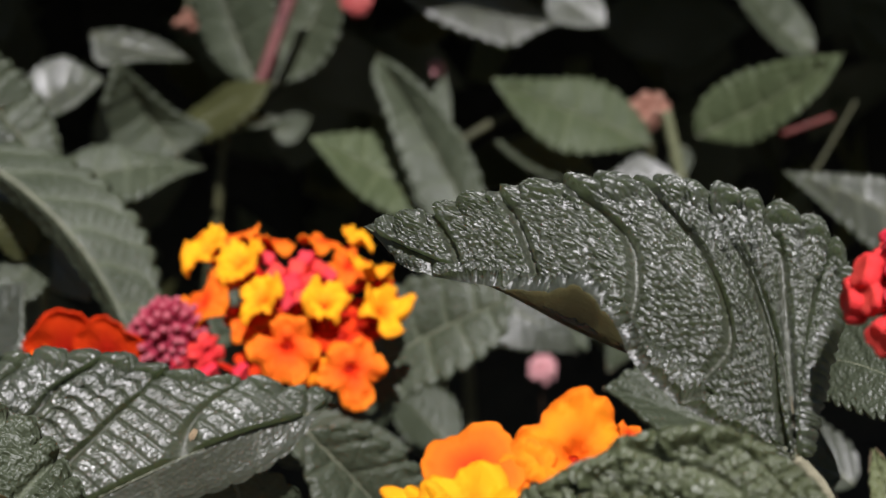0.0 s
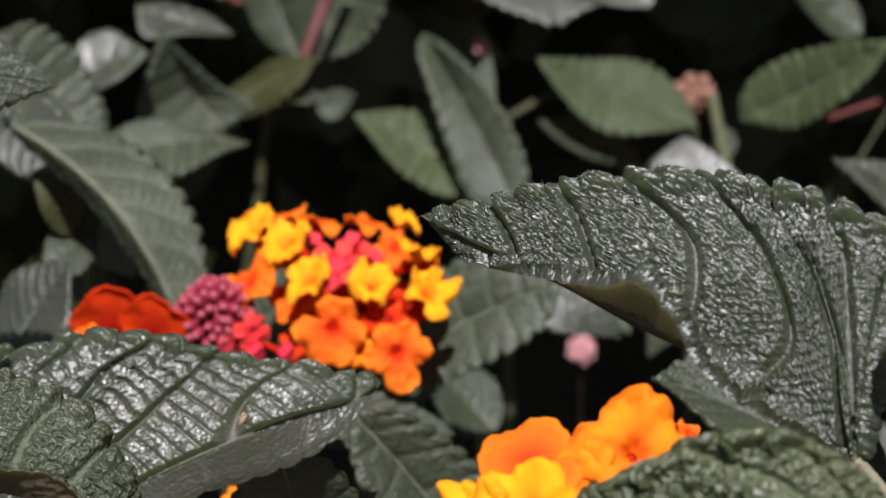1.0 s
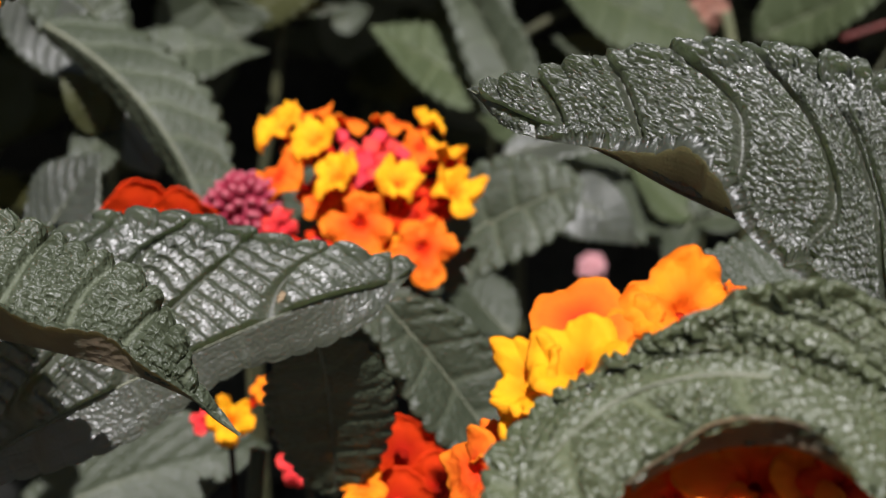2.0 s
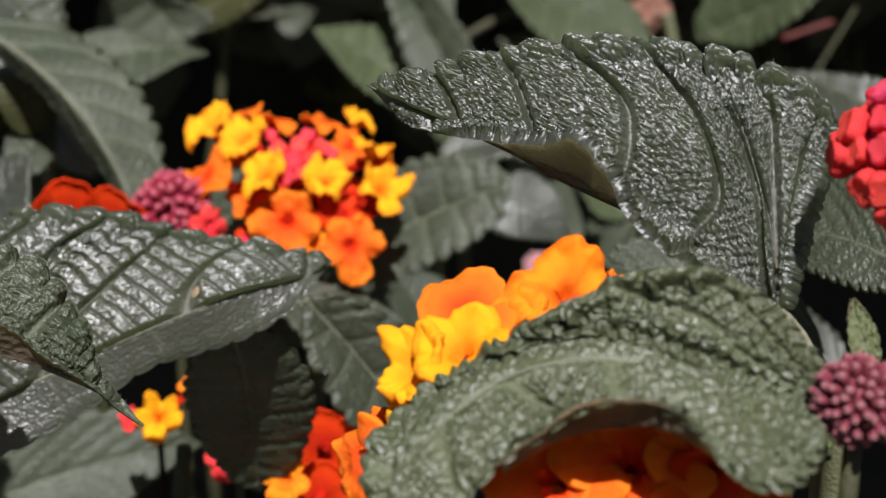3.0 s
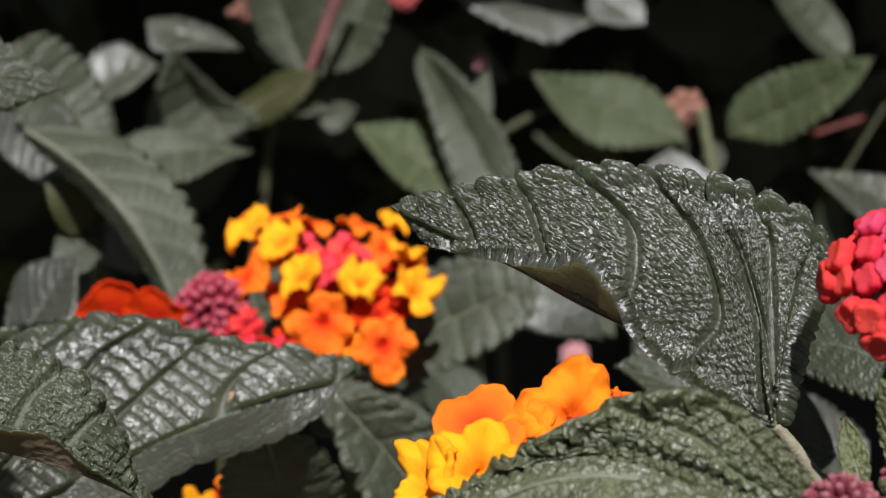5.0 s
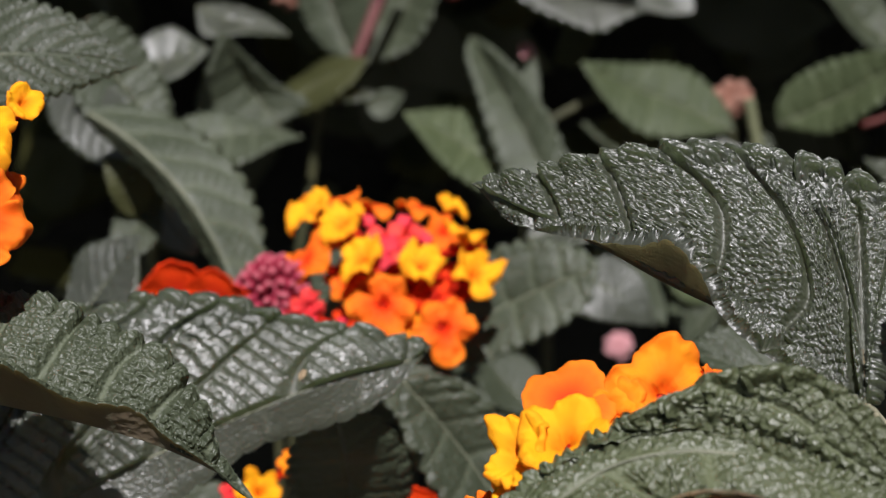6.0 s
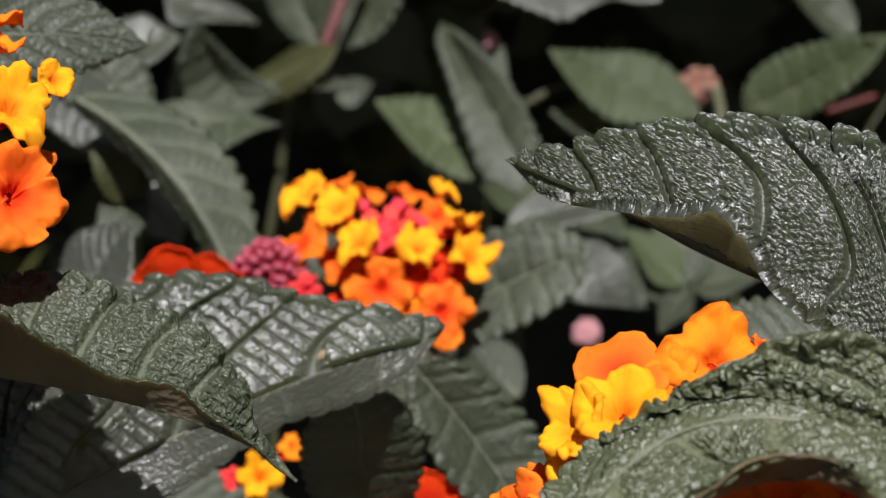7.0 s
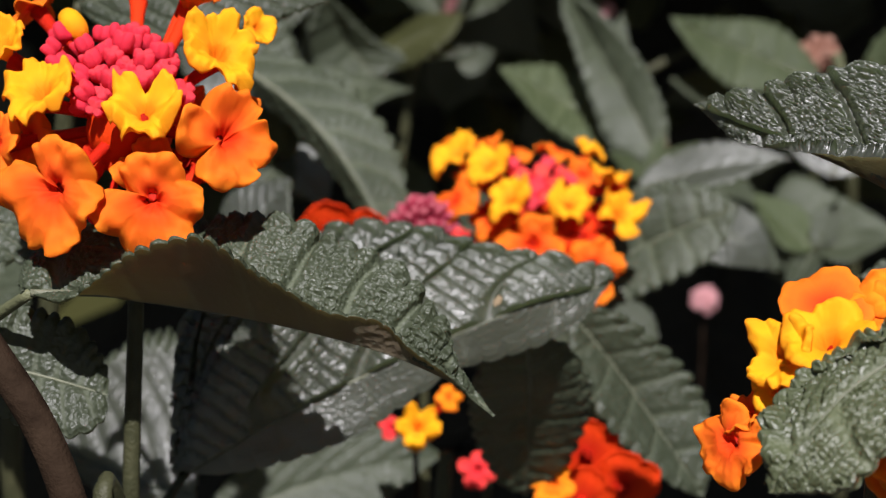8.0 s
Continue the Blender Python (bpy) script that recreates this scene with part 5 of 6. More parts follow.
leaf(far_middle, (2.8, 392.0, -106.3), (-8.5, 388.0, -98.1), (-2.9, 391.0, -101.9), (-4.0, 387.0, -103.0), (-1.5, 396.0, -101.0), fine=0, teeth=9, veins=5, quilt=0.25, mat=LEAF_FRESH)
leaf(far_middle, (3.0, 391.0, -105.8), (6.6, 398.0, -95.7), (4.5, 394.0, -100.5), (2.5, 396.0, -100.4), (6.7, 392.0, -100.5), fine=0, teeth=9, veins=5, quilt=0.25, mat=LEAF_FRESH)
stem(far_middle, [(2.5, 446.7, -90.9), (11.8, 448.3, -85.8), (20.3, 449.4, -82.1)], (1.3, 1.0), mat=STEM_DARK, name="twig", label="dull olive bare twig")
far_right = thing("lantana_sprig", (61.4, 437.4, -102.1), "distant lantana stem with a pair of bright green leaves", "shrub branch", "lantana sprigs")
stem(far_right, [(76.8, 510.0, -552.0), (68.8, 450.0, -203.4), (61.9, 434.2, -112.4)], (1.84, 1.6, 1.6), mat=STEM_DARK)
stem(far_right, [(61.9, 434.1, -112.7), (61.4, 437.4, -102.1), (57.4, 441.9, -82.6)], (1.6, 1.5))
far_leaf(far_right, [(53.4, 440.0, -91.1), (36.8, 442.6, -83.8), (21.8, 442.6, -78.2), (11.3, 440.0, -72.4)],
         [(53.4, 440.0, -91.1), (42.7, 434.7, -91.6), (29.9, 431.4, -91.1), (22.2, 431.4, -86.3), (16.6, 434.7, -80.1), (11.3, 440.0, -72.4)],
         [(53.4, 440.0, -91.1), (50.3, 445.3, -83.6), (44.6, 448.6, -77.3), (37.3, 448.6, -74.2), (23.5, 445.3, -73.5), (11.3, 440.0, -72.4)], LEAF_FRESH)
far_leaf(far_right, [(40.0, 444.0, -102.4), (25.0, 447.0, -96.4), (12.1, 444.0, -90.2)],
         [(40.0, 444.0, -102.4), (28.8, 436.2, -99.3), (19.8, 436.2, -95.4), (12.1, 444.0, -90.2)],
         [(40.0, 444.0, -102.4), (34.6, 451.8, -94.2), (23.1, 451.8, -89.8), (12.1, 444.0, -90.2)], LEAF_GREEN)
far_leaf(far_right, [(64.7, 436.0, -88.7), (79.5, 427.0, -78.9), (96.4, 412.0, -63.4)],
         [(64.7, 436.0, -88.7), (75.5, 423.6, -88.3), (83.8, 415.0, -80.8), (91.5, 411.6, -72.1), (96.4, 412.0, -63.4)],
         [(64.7, 436.0, -88.7), (65.5, 436.4, -79.2), (72.7, 433.0, -71.9), (84.3, 424.4, -66.5), (96.4, 412.0, -63.4)], LEAF_FRESH)
far_leaf(far_right, [(99.0, 345.0, -92.0), (86.3, 348.0, -84.5), (68.5, 345.0, -77.0)],
         [(99.0, 345.0, -92.0), (90.3, 338.6, -94.9), (79.9, 336.0, -86.9), (72.7, 338.6, -80.3), (68.5, 345.0, -77.0)],
         [(99.0, 345.0, -92.0), (95.5, 351.4, -83.6), (91.3, 354.0, -80.7), (79.7, 351.4, -79.0), (68.5, 345.0, -77.0)], LEAF)
far_leaf(far_right, [(108.1, 492.0, -75.6), (97.4, 495.0, -68.0), (83.0, 492.0, -50.1)],
         [(108.1, 492.0, -75.6), (99.8, 485.6, -75.4), (90.8, 483.0, -67.8), (83.7, 485.6, -57.5), (83.0, 492.0, -50.1)],
         [(108.1, 492.0, -75.6), (107.6, 498.4, -67.8), (101.7, 501.0, -59.7), (90.0, 498.4, -50.9), (83.0, 492.0, -50.1)], LEAF_GREEN)
far_leaf(far_right, [(129.3, 540.0, -70.3), (138.7, 543.0, -78.2), (146.7, 540.0, -89.0)],
         [(129.3, 540.0, -70.3), (133.4, 532.2, -83.8), (140.8, 532.2, -87.6), (146.7, 540.0, -89.0)],
         [(129.3, 540.0, -70.3), (138.5, 547.8, -67.9), (148.2, 547.8, -77.3), (146.7, 540.0, -89.0)], LEAF_GREEN)
leaf(far_right, (61.4, 440.6, -91.7), (61.4, 437.8, -100.6), (61.4, 439.2, -96.2), (64.5, 439.2, -96.2), (58.3, 439.2, -96.2), fine=0, teeth=6, quilt=0.2, mat=LEAF_GREEN)
leaf(far_right, (46.0, 378.8, -101.9), (43.8, 390.7, -82.4), (46.0, 382.4, -90.3), (34.2, 388.3, -90.3), (58.1, 382.0, -91.5), fine=0, teeth=14, quilt=0.3)
stem(far_right, [(88.3, 441.2, -89.5), (102.1, 442.6, -85.1)], (0.9, 0.9), mat=STEM_RED, name="twig", label="thin red twig")
stem(far_right, [(95.9, 437.8, -100.6), (108.3, 443.8, -81.4)], (0.7, 0.5), mat=STEM_DARK, name="twig")

# ---- flower heads ----
head_h = thing("flower_head", (-76.6, 170.0, -44.4), "orange and yellow lantana flower head with pink buds", "flower", "lantana flower heads")
floret(head_h, "yellow", (-8.4, -5.0, 4.9), (-0.14, -0.39, 0.91), 4.86, 32, -0.1, "red")
floret(head_h, "yellow", (3.4, -7.5, 3.3), (0.02, -0.41, 0.91), 4.98, 43, 0.0, "red")
floret(head_h, "yellow", (10.5, -0.2, 8.6), (0.28, -0.51, 0.81), 5.13, 54, 0.2, "red")
floret(head_h, "yellow", (14.1, 6.1, 10.4), (0.59, -0.50, 0.63), 2.55, 1, -0.3, "red")
floret(head_h, "amber", (5.7, 9.7, 12.8), (0.21, 0.08, 0.97), 4.44, 3, -0.1, "orange")
floret(head_h, "amber", (-1.3, 14.1, 13.6), (-0.01, 0.38, 0.92), 4.53, 3, 0.4, "orange")
floret(head_h, "yellow", (-14.1, 1.2, 8.2), (-0.41, -0.45, 0.80), 3.92, 3, 0.6, "red")
floret(head_h, "orange", (-13.6, 12.4, 12.4), (-0.45, 0.24, 0.86), 4.12, 2, 0.5, "red")
floret(head_h, "orange", (12.2, -6.4, 0.5), (0.49, -0.69, 0.53), 6.25, 7, -0.3, "red")
floret(head_h, "orange", (-6.0, -12.7, -3.8), (-0.28, -0.86, 0.42), 7.08, 4, -0.2, "red")
floret(head_h, "orange", (4.6, -12.3, -5.1), (0.03, -0.92, 0.38), 6.50, 4, 0.1, "red")
floret(head_h, "orange", (13.6, 0.8, 2.5), (0.86, -0.15, 0.50), 3.41, 2, 0.1, "red")
floret(head_h, "orange", (-15.2, -1.8, -1.4), (-0.61, -0.67, 0.42), 4.64, 0, 0.1, "red")
floret(head_h, "amber", (5.5, 14.7, 15.5), (0.11, 0.18, 0.98), 4.15, 1, -0.1, "orange")
floret(head_h, "orange", (3.3, -6.3, -2.9), (0.03, -0.82, 0.57), 4.19, 4, 0.0, "red")
floret(head_h, "orange", (6.9, 0.7, 2.2), (0.33, -0.50, 0.80), 3.59, 4, -0.2, "red")
floret(head_h, "red", (-3.9, -2.0, -2.0), (-0.08, -0.66, 0.75), 3.92, 0, -0.2, "red")
floret(head_h, "orange", (-11.8, -0.3, -1.0), (-0.38, -0.68, 0.63), 3.95, 4, 0.2, "red")
floret(head_h, "red", (6.9, -2.5, -3.7), (0.24, -0.79, 0.56), 3.21, 0, -0.3, "red")
bud(head_h, "pink", (-8.9, 1.4, 8.9), (-0.75, -0.13, 0.65), 1.11, 2, 63.0, 1.50, "red")
bud(head_h, "pink", (-3.7, 4.5, 10.0), (-0.01, 0.36, 0.93), 1.04, 2, 126.0, 1.50, "red")
bud(head_h, "pink", (-4.0, -0.4, 7.9), (-0.39, -0.10, 0.91), 1.12, 2, 112.0, 1.50, "red")
bud(head_h, "pink", (-0.1, 1.5, 9.6), (0.23, 0.14, 0.96), 1.41, 2, 157.5, 1.50, "red")
bud(head_h, "pink", (2.2, -0.9, 8.0), (0.21, -0.18, 0.96), 1.20, 2, 178.5, 1.50, "red")
bud(head_h, "pink", (3.8, 1.3, 8.6), (0.04, 0.09, 1.00), 1.21, 2, 199.5, 1.50, "red")
bud(head_h, "pink", (-0.6, -3.2, 6.2), (0.12, -0.28, 0.95), 1.35, 2, 143.5, 1.50, "red")
bud(head_h, "pink", (-4.1, -3.6, 4.9), (-0.59, -0.35, 0.73), 1.13, 2, 105.0, 1.50, "red")
bud(head_h, "pink", (-2.4, -5.4, 3.4), (-0.13, -0.98, 0.15), 1.05, 2, 119.0, 1.50, "red")
bud(head_h, "pink", (2.3, -3.2, 6.2), (0.24, -0.45, 0.86), 1.26, 2, 175.0, 1.50, "red")
bud(head_h, "pink", (-6.6, -0.6, 7.2), (-0.80, 0.18, 0.57), 1.01, 2, 84.0, 1.50, "red")
bud(head_h, "pink", (4.5, -1.6, 6.6), (0.52, -0.33, 0.79), 1.27, 2, 203.0, 1.50, "red")
bud(head_h, "pink", (6.7, -2.8, 4.5), (0.69, -0.46, 0.55), 1.36, 2, 224.0, 1.50, "red")
bud(head_h, "pink", (-1.4, -0.3, 8.2), (0.20, -0.36, 0.91), 1.07, 2, 140.0, 1.50, "red")
bud(head_h, "pink", (0.6, 3.2, 10.2), (0.28, -0.06, 0.96), 1.32, 2, 168.0, 1.50, "red")
receptacle(head_h, 5.0)
bud(head_h, "pink", (-8.2, 4.2, 10.0), (-0.51, 0.48, 0.72), 1.32, 2, 77.0, 1.50, "red")
bud(head_h, "pink", (-5.2, -1.3, 6.1), (-0.87, -0.16, 0.46), 1.23, 2, 98.0, 1.50, "red")
bud(head_h, "pink", (-2.9, -1.2, 6.4), (-0.22, -0.37, 0.90), 1.02, 2, 122.5, 1.50, "red")
bud(head_h, "pink", (0.3, -1.0, 7.0), (0.30, -0.19, 0.93), 1.28, 2, 157.5, 1.50, "red")
bud(head_h, "pink", (-1.9, -3.1, 4.5), (-0.21, -0.75, 0.63), 1.17, 2, 129.5, 1.50, "red")
bud(head_h, "pink", (0.6, -2.9, 4.5), (0.28, -0.61, 0.74), 1.07, 2, 157.5, 1.50, "red")
bud(head_h, "pink", (3.2, -1.4, 5.2), (0.60, -0.40, 0.69), 1.27, 2, 189.0, 1.50, "red")
bud(head_h, "pink", (-2.1, 4.7, 9.9), (-0.21, 0.60, 0.77), 1.18, 2, 143.5, 1.50, "red")
bud(head_h, "pink", (-5.6, 2.5, 9.0), (-0.55, 0.03, 0.84), 1.16, 2, 101.5, 1.50, "red")
bud(head_h, "pink", (-2.8, 1.7, 8.5), (-0.53, 0.01, 0.85), 1.28, 2, 129.5, 1.50, "red")
bud(head_h, "pink", (2.1, 3.2, 9.3), (0.20, 0.07, 0.98), 1.15, 2, 185.5, 1.50, "red")
bud(head_h, "pink", (4.6, 1.4, 7.2), (0.31, -0.30, 0.90), 1.11, 2, 210.0, 1.50, "red")
bud(head_h, "pink", (-8.4, 1.4, 7.2), (-0.72, 0.09, 0.69), 1.31, 2, 70.0, 1.50, "red")
bud(head_h, "pink", (-4.7, -3.8, 3.4), (-0.73, -0.46, 0.51), 1.08, 2, 98.0, 1.50, "red")
bud(head_h, "yellow", (-7.0, 4.8, 10.9), (-0.60, 0.29, 0.75), 1.42, False, 0.3, 1.20, "red")
bud(head_h, "pink", (-1.8, -6.9, -8.8), (-0.27, -0.78, -0.56), 1.63, True, 0.3, 1.30, "red")
bud(head_h, "pink", (-7.3, -6.3, -11.1), (-0.26, -0.61, -0.75), 1.57, True, 0.3, 1.30, "red")
head_e = thing("flower_head", (-30.4, 279.9, -85.4), "orange and yellow lantana flower head with pink centre", "flower", "lantana flower heads")
floret(head_e, "gold", (-11.8, -3.4, 12.6), (-0.36, -0.22, 0.91), 4.95, 21, -0.2, "red")
floret(head_e, "gold", (-6.0, -8.1, 11.7), (-0.18, -0.30, 0.94), 4.86, 32, 0.1, "red")
floret(head_e, "gold", (-2.4, -12.5, 6.8), (-0.18, -0.36, 0.91), 4.68, 43, -0.3, "red")
floret(head_e, "gold", (7.8, -12.6, 6.0), (0.09, -0.34, 0.94), 4.68, 54, -0.1, "red")
floret(head_e, "gold", (15.0, -6.1, 8.8), (0.08, 0.05, 1.00), 4.40, 65, 0.2, "red")
floret(head_e, "gold", (17.0, -9.2, 3.3), (0.38, -0.46, 0.80), 4.90, 10, -0.1, "red")
floret(head_e, "orange", (-12.6, -11.0, 6.4), (-0.45, -0.30, 0.85), 6.4, 2, -0.2, "red")
floret(head_e, "orange", (1.6, -17.4, 0.6), (-0.00, -0.85, 0.53), 6.36, 4, -0.1, "red")
floret(head_e, "orange", (12.1, -18.6, -3.4), (0.20, -0.88, 0.43), 6.21, 5, 0.1, "red")
floret(head_e, "orange", (-8.2, 5.6, 13.3), (-0.11, 0.08, 0.99), 4.88, 2, -0.1, "red")
floret(head_e, "orange", (-2.7, 5.3, 12.4), (0.11, 0.08, 0.99), 4.88, 2, 0.3, "red")
floret(head_e, "red", (18.2, -3.1, 4.1), (0.77, -0.43, 0.48), 4.79, 2, -0.2, "red")
floret(head_e, "red", (10.4, -13.0, 0.8), (-0.00, -0.65, 0.76), 4.65, 2, -0.0, "red")
floret(head_e, "gold", (12.2, 7.8, 10.9), (0.27, -0.04, 0.96), 3.24, 21, -0.3, "red")
floret(head_e, "orange", (5.6, 7.9, 11.4), (0.11, 0.08, 0.99), 4.38, 2, -0.3, "red")
floret(head_e, "amber", (5.4, -17.0, -2.7), (-0.00, -0.87, 0.50), 3.58, 4, 0.0, "orange")
floret(head_e, "amber", (-14.8, 2.6, 13.2), (-0.67, -0.12, 0.74), 2.69, 2, -0.2, "orange")
floret(head_e, "orange", (5.8, -9.3, 1.3), (-0.00, -0.65, 0.76), 4.71, 4, -0.1, "red")
floret(head_e, "orange", (-5.6, -6.7, 2.0), (-0.21, -0.64, 0.74), 4.48, 0, 0.0, "red")
floret(head_e, "red", (12.8, -4.5, -0.2), (0.21, -0.64, 0.74), 4.52, 4, -0.3, "red")
floret(head_e, "orange", (-9.1, -0.5, 7.9), (-0.21, -0.39, 0.90), 4.28, 0, -0.2, "red")
floret(head_e, "orange", (11.0, 2.5, 8.1), (0.21, -0.39, 0.90), 4.32, 4, -0.1, "red")
floret(head_e, "red", (-3.2, -8.7, -4.5), (-0.21, -0.80, 0.57), 4.74, 0, -0.1, "red")
receptacle(head_e, 7.0)
bud(head_e, "pink", (2.3, -10.4, 9.0), (0.08, -0.96, 0.27), 1.52, True, 49.0, 1.00, "red")
bud(head_e, "pink", (1.3, -12.6, 6.6), (-0.04, -0.98, 0.22), 1.44, True, 47.8, 1.00, "red")
bud(head_e, "scarlet", (5.1, -10.4, 9.0), (0.48, -0.86, 0.19), 1.41, True, 52.0, 1.00, "red")
bud(head_e, "scarlet", (3.1, -8.4, 10.9), (0.05, -0.77, 0.64), 1.47, True, 50.0, 1.00, "red")
bud(head_e, "scarlet", (-0.3, -8.6, 10.2), (-0.23, -0.77, 0.59), 1.53, True, 46.5, 1.00, "red")
bud(head_e, "scarlet", (6.8, -7.1, 10.2), (0.62, -0.42, 0.66), 1.50, True, 54.0, 1.00, "red")
bud(head_e, "scarlet", (3.8, -12.4, 7.3), (-0.07, -0.88, 0.47), 1.12, True, 50.5, 1.00, "red")
bud(head_e, "pink", (4.3, -5.2, 11.7), (-0.05, -0.55, 0.83), 1.29, True, 51.5, 1.00, "red")
bud(head_e, "pink", (-2.0, -5.2, 11.7), (0.19, -0.70, 0.69), 1.16, True, 45.0, 1.00, "red")
bud(head_e, "pink", (8.3, -7.4, 9.3), (0.48, -0.61, 0.63), 1.17, True, 55.5, 1.00, "red")
head_d = thing("flower_head", (5.6, 149.7, -66.4), "yellow and orange lantana flower head behind a leaf", "flower", "lantana flower heads")
floret(head_d, "amber", (2.1, -3.9, 10.7), (0.10, -0.80, 0.60), 5.4, 9, 0.0, "orange")
floret(head_d, "amber", (-2.1, -5.0, 9.5), (-0.21, -0.78, 0.59), 3.54, 0, -0.2, "orange")
floret(head_d, "orange", (-7.2, -3.9, 9.4), (-0.15, -0.62, 0.78), 5.0, 8, -0.2, "red")
floret(head_d, "yellow", (-7.8, -8.6, 7.2), (-0.22, -0.37, 0.90), 5.08, 1, -0.1, "red")
floret(head_d, "yellow", (-11.7, -7.3, 5.0), (-0.53, -0.41, 0.74), 4.34, 6, 0.2, "red")
floret(head_d, "yellow", (-12.1, -7.6, 1.8), (-0.44, -0.76, 0.48), 3.13, 1, -0.3, "red")
floret(head_d, "orange", (-16.7, -7.1, -4.0), (-0.64, -0.64, 0.43), 4.70, 2, -0.3, "red")
floret(head_d, "orange", (-14.4, -5.2, -2.6), (-0.60, -0.11, 0.79), 3.07, 3, 0.2, "red")
floret(head_d, "red", (-13.3, -3.7, -2.5), (-0.24, -0.82, 0.52), 2.53, 2, 0.2, "red")
floret(head_d, "orange", (7.0, -2.3, 11.6), (0.57, -0.36, 0.73), 1.93, 2, 0.2, "red")
receptacle(head_d, 4.5)
head_k = thing("flower_head", (14.0, 144.4, -79.1), "orange red lantana flower head under a leaf", "flower", "lantana flower heads")
floret(head_k, "orange", (-1.7, -14.0, 14.4), (0.00, -0.65, 0.76), 7.27, 0, -0.2, "red")
floret(head_k, "orange", (-8.2, -14.4, 13.0), (-0.20, -0.64, 0.74), 6.52, 0, 0.1, "red")
floret(head_k, "orange", (4.3, -14.4, 13.2), (0.30, -0.60, 0.74), 6.52, 0, 0.4, "red")
floret(head_k, "orange", (-2.1, -15.8, 8.6), (0.00, -0.86, 0.51), 6.02, 0, 0.4, "red")
floret(head_k, "red", (-4.4, -10.7, 12.9), (-0.00, -0.57, 0.82), 4.63, 0, -0.3, "red")
floret(head_k, "red", (2.3, -10.7, 12.9), (0.10, -0.56, 0.82), 4.63, 0, 0.0, "red")
floret(head_k, "orange", (-3.0, -10.3, 14.0), (-0.00, -0.62, 0.78), 5.15, 4, -0.3, "red")
floret(head_k, "orange", (-8.2, -10.8, 12.6), (-0.10, -0.65, 0.75), 4.89, 4, -0.3, "red")
floret(head_k, "orange", (1.8, -10.6, 13.2), (0.10, -0.62, 0.78), 4.89, 0, -0.3, "red")
floret(head_k, "red", (5.2, -14.1, 14.1), (0.20, -0.64, 0.74), 4.01, 0, -0.3, "red")
floret(head_k, "orange", (-7.2, -16.0, 8.1), (0.00, -0.86, 0.51), 5.52, 0, -0.0, "red")
floret(head_k, "orange", (-5.0, -7.5, 10.0), (-0.1, -0.75, 0.66), 8.5, 8, 0.3, "red")
floret(head_k, "orange", (5.5, -8.0, 9.5), (0.2, -0.75, 0.64), 8.5, 8, 0.9, "red")
floret(head_k, "orange", (3.0, -15.8, 8.7), (0.00, -0.86, 0.51), 5.52, 0, -0.0, "red")
receptacle(head_k, 8.5, "orange")
head_g = thing("flower_head", (39.6, 143.8, -42.1), "young lantana flower head of red and pink closed buds", "flower", "lantana flower heads")
dome_of_buds(head_g, ("magenta", "pink", "scarlet", "scarlet"), 7.9, (0.05, -0.42, 0.88), 58, 1.36, True, 1.75, 1.1, "crimson", 4, 0.36)
dome_of_buds(head_g, ("magenta", "magenta", "pink"), 6.3, (0.05, -0.42, 0.88), 34, 1.0, True, 1.5, 1.1, None, 5, 0.1)
stem(head_g, [(43.0, 147.9, -90.5), (38.4, 143.5, -57.3), (39.5, 143.8, -42.2)], (1.3, 1.1), name="stalk")
head_j = thing("flower_head", (29.7, 126.4, -57.4), "crimson lantana bud head not yet open", "flower", "lantana flower heads")
dome_of_buds(head_j, ("rose",), 2.9, (0.0, -0.7, 0.7), 120, 0.46, False, 2.0, 1.6, None, 5)
head_n = thing("flower_head", (46.4, 138.9, -53.2), "orange and yellow lantana florets beside a bud head", "flower", "lantana flower heads")
floret(head_n, "amber", (-2.1, -3.9, 1.5), (-0.30, -0.78, 0.54), 3.26, 7, -0.2, "orange")
floret(head_n, "red", (-4.0, -1.0, 1.4), (-0.64, -0.50, 0.59), 3.04, 5, -0.2, "red")
floret(head_n, "orange", (-1.3, -0.8, 6.8), (-0.31, -0.52, 0.80), 3.01, 5, -0.2, "red")
floret(head_n, "orange", (0.3, -3.5, -1.9), (-0.21, -0.86, 0.47), 2.74, 4, -0.2, "red")
floret(head_n, "red", (-3.6, -0.5, -1.5), (-0.53, -0.82, 0.24), 2.23, 4, -0.2, "red")
head_v = thing("flower_head", (45.2, 133.0, -62.8), "red lantana buds low in the shrub", "flower", "lantana flower heads")
bud(head_v, "scarlet", (-5.7, -2.6, 1.1), (-0.84, -0.49, 0.23), 1.00, True, 146.0, 1.00, "red")
bud(head_v, "scarlet", (-3.7, -2.3, 2.1), (-0.88, -0.40, 0.25), 1.17, True, 150.0, 1.00, "red")
bud(head_v, "scarlet", (-2.2, -2.1, 2.8), (-0.40, -0.65, 0.64), 1.24, True, 153.0, 1.00, "red")
bud(head_v, "scarlet", (-1.0, -2.0, 3.1), (0.03, -0.93, 0.37), 1.09, True, 155.5, 1.00, "red")
bud(head_v, "scarlet", (-3.4, -5.2, 2.1), (-0.10, -0.88, 0.46), 1.33, True, 152.0, 1.00, "red")
bud(head_v, "scarlet", (-1.5, -5.1, 2.6), (-0.24, -0.83, 0.50), 1.17, True, 156.0, 1.00, "red")
bud(head_v, "scarlet", (-7.1, -5.4, 1.6), (-0.87, -0.48, -0.08), 1.20, True, 144.5, 1.00, "red")
head_w = thing("flower_head", (37.5, 135.8, -58.5), "small green and pink lantana bud cluster", "flower", "lantana flower heads")
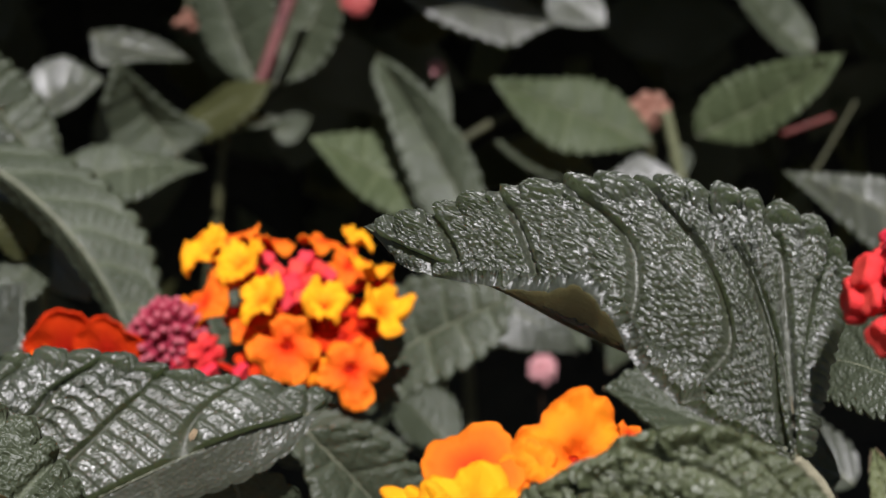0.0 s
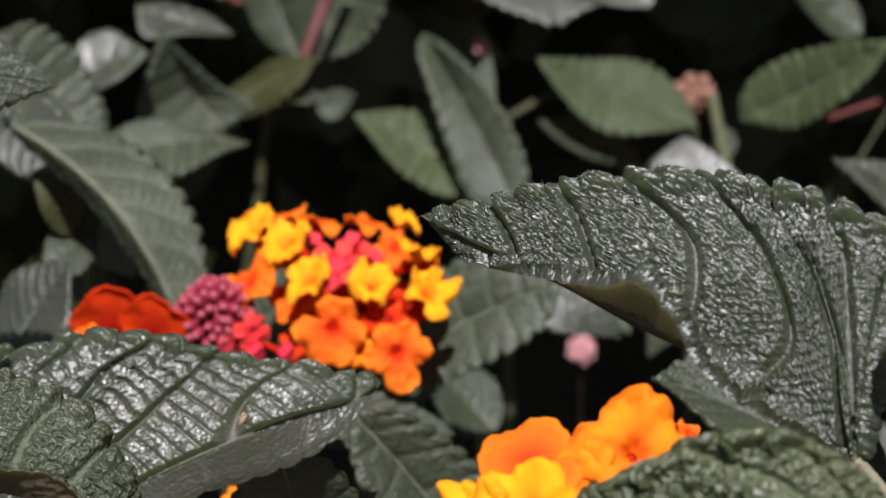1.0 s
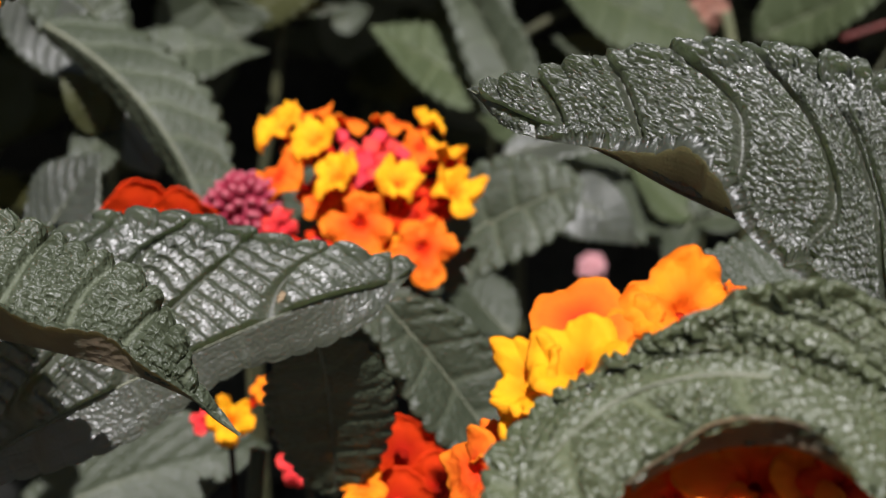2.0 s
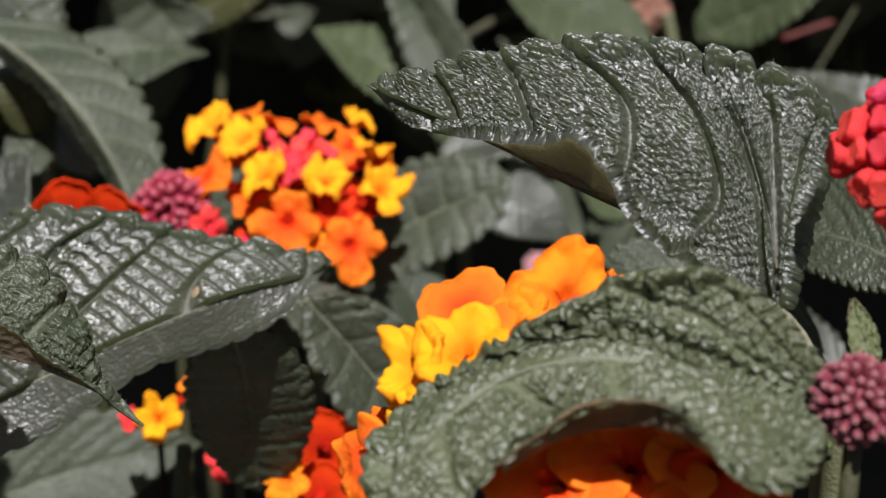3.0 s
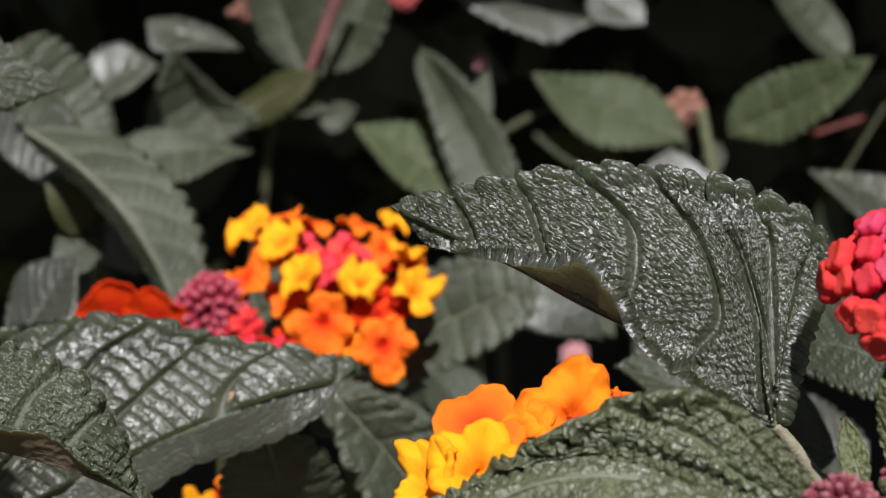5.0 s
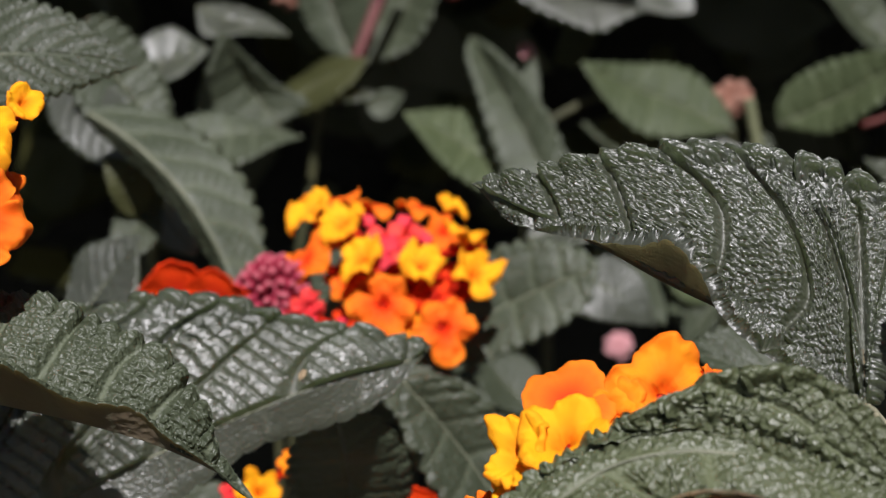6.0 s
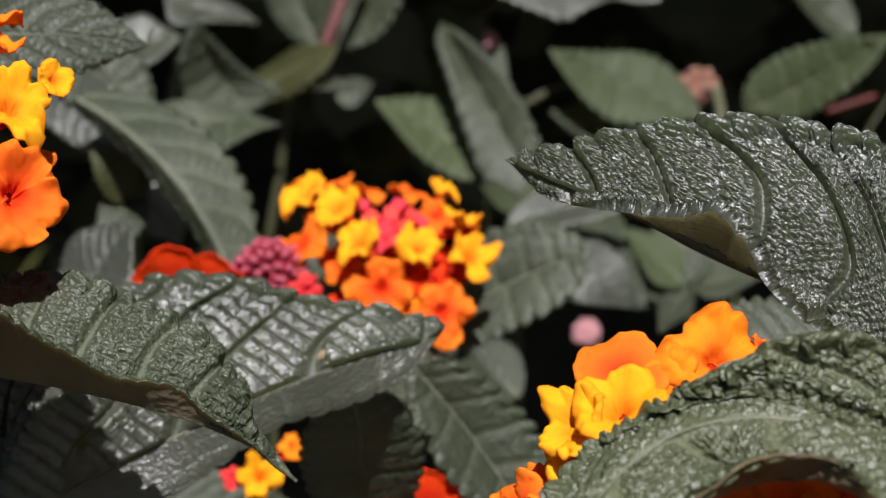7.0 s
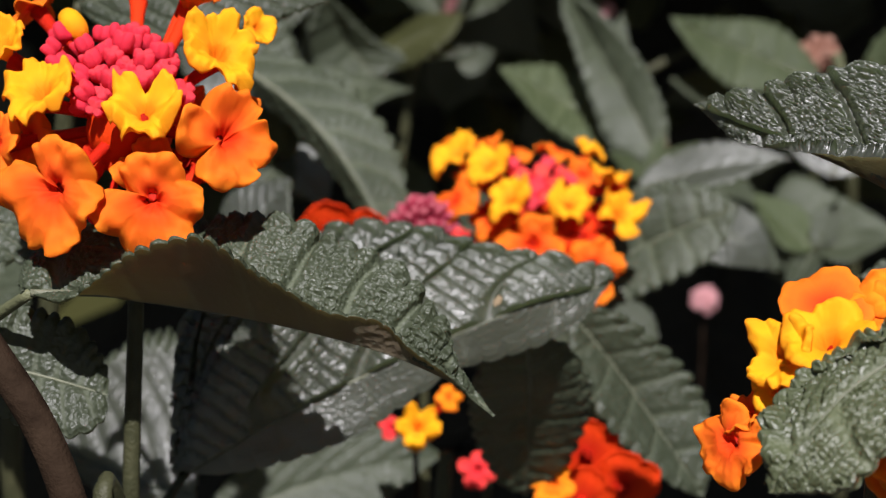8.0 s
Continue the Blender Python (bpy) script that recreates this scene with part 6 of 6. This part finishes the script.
dome_of_buds(head_w, ("rose", "rose", "rose"), 2.0, (0.0, -0.6, 0.8), 44, 0.42, False, 2.0, 0.9, None, 13)
head_x = thing("flower_head", (37.4, 130.6, -61.0), "green and pink lantana bud cluster", "flower", "lantana flower heads")
dome_of_buds(head_x, ("rose", "rose", "rose"), 2.0, (0.0, -0.6, 0.8), 44, 0.42, False, 2.0, 0.9, None, 14)
head_z = thing("flower_head", (43.5, 136.8, -59.8), "pink lantana bud cluster", "flower", "lantana flower heads")
dome_of_buds(head_z, ("rose", "rose"), 2.4, (0.0, -0.6, 0.8), 64, 0.46, False, 2.0, 0.9, None, 15)
head_b = thing("flower_head", (-48.2, 266.8, -84.9), "crimson lantana bud head with one open red floret", "flower", "lantana flower heads")
dome_of_buds(head_b, ("crimson",), 5.5, (0.0, -0.6, 0.8), 110, 0.8, False, 2.0, 1.7, None, 7)
floret(head_b, "scarlet", (7.1, -5.9, -0.1), (0.56, -0.82, 0.13), 3.54, 2, -0.2, "red")
bud(head_b, "pink", (6.9, -5.7, -4.1), (0.77, -0.57, -0.27), 1.73, True, 0.4, 1.00, "red")
bud(head_b, "pink", (12.0, -5.7, -4.1), (0.86, -0.46, -0.21), 1.61, True, 0.4, 1.00, "red")
bud(head_b, "pink", (2.6, -5.1, -2.3), (0.48, -0.85, -0.22), 1.60, True, 0.4, 1.00, "red")
head_l = thing("flower_head", (-61.6, 266.7, -85.4), "red orange lantana flower head in leaf shade", "flower", "lantana flower heads")
floret(head_l, "red", (-2.7, -2.7, 0.9), (-0.15, 0.94, 0.29), 7.67, 8, -0.2, "none")
floret(head_l, "red", (4.2, -4.1, 0.9), (0.21, 0.95, 0.25), 6.36, 8, 0.0, "none")
floret(head_l, "orange", (-5.4, -9.8, 1.5), (-0.36, -0.51, 0.78), 2.49, 0, -0.3, "none")
head_m = thing("flower_head", (-19.3, 231.5, -113.9), "dark red lantana flower head below the leaves", "flower", "lantana flower heads")
floret(head_m, "red", (-1.5, -4.2, 5.3), (-0.01, 1.00, 0.09), 6.40, 8, -0.2, "red")
floret(head_m, "red", (4.3, -5.7, 0.5), (-0.01, 1.00, 0.09), 6.40, 8, -0.2, "red")
floret(head_m, "red", (-2.3, -6.5, -1.9), (-0.01, 1.00, 0.09), 6.40, 8, 0.2, "red")
floret(head_m, "amber", (-6.7, -10.8, 3.0), (-0.12, -0.91, 0.40), 3.92, 0, -0.2, "orange")
head_y = thing("flower_head", (-48.6, 246.0, -114.2), "small yellow lantana floret cluster in a gap", "flower", "lantana flower heads")
floret(head_y, "yellow", (0.7, -3.7, 3.1), (0.10, -0.70, 0.70), 4.2, 21, -0.2, "red")
floret(head_y, "scarlet", (-4.0, -3.5, 3.0), (-0.33, -0.82, 0.48), 2.29, 2, -0.2, "red")
floret(head_y, "amber", (5.8, -0.6, 7.5), (0.39, -0.60, 0.70), 2.56, 2, -0.2, "orange")
head_r = thing("flower_head", (-36.6, 249.5, -121.8), "small red lantana flowers deep in shade", "flower", "lantana flower heads")
floret(head_r, "scarlet", (-1.4, -5.2, 2.3), (-0.11, -0.91, 0.41), 3.62, 2, -0.2, "red")
head_p = thing("flower_head", (54.3, 448.8, -83.9), "withered peach coloured lantana bud head", "flower", "lantana flower heads")
dome_of_buds(head_p, ("peach",), 3.6, (0.0, -0.6, 0.8), 16, 1.9, False, 2.0, 1.0, None, 8)
head_q = thing("flower_head", (24.5, 444.3, -155.4), "pale pink lantana bud head in shade", "flower", "lantana flower heads")
dome_of_buds(head_q, ("blush",), 2.3, (0.3, -0.6, 0.8), 18, 1.1, False, 1.8, 1.6, None, 9)
head_s = thing("flower_head", (-24.2, 452.5, -53.3), "distant pink lantana flower head", "flower", "lantana flower heads")
dome_of_buds(head_s, ("salmon",), 3.6, (0.0, -0.6, 0.8), 20, 1.4, True, 2.0, 1.1, None, 10)
head_t = thing("flower_head", (-2.8, 488.8, -77.9), "tiny distant pale bud head", "flower", "lantana flower heads")
dome_of_buds(head_t, ("blush",), 1.6, (0.0, -0.6, 0.8), 14, 0.8, False, 2.0, 1.1, None, 11)
head_u = thing("flower_head", (-75.3, 493.6, -62.5), "distant peach bud head", "flower", "lantana flower heads")
dome_of_buds(head_u, ("peach",), 2.6, (0.2, -0.5, -0.6), 9, 1.3, False, 2.0, 1.1, None, 12)

# ---- stalks ----
stalk(head_d, 560, (10, 60), 1.0)
stalk(head_k, 540, (15, 70), 1.0)
stalk(head_j, 540, (10, 60), 0.8)
stalk(head_n, 540, (15, 60), 0.9)
stalk(head_v, 540, (15, 50), 0.9)
stalk(head_w, 540, (5, 60), 0.6)
stalk(head_x, 540, (5, 60), 0.6)
stalk(head_z, 540, (12, 60), 0.6)
stalk(head_b, 540, (0, 40), 0.9)
stalk(head_l, 540, (-10, 40), 0.9)
stalk(head_m, 540, (0, 40), 0.9)
stalk(head_y, 540, (5, 40), 0.5, STEM_BROWN)
stalk(head_r, 540, (5, 40), 0.8)
stalk(head_q, 540, (5, 30), 0.4, STEM_BROWN)
stalk(head_s, -90, (0, 60), 0.8)
stalk(head_t, 540, (0, 90), 0.3)
stalk(head_u, -90, (0, 60), 0.7)
stalk(head_p, 120, (2, 5), 1.0)
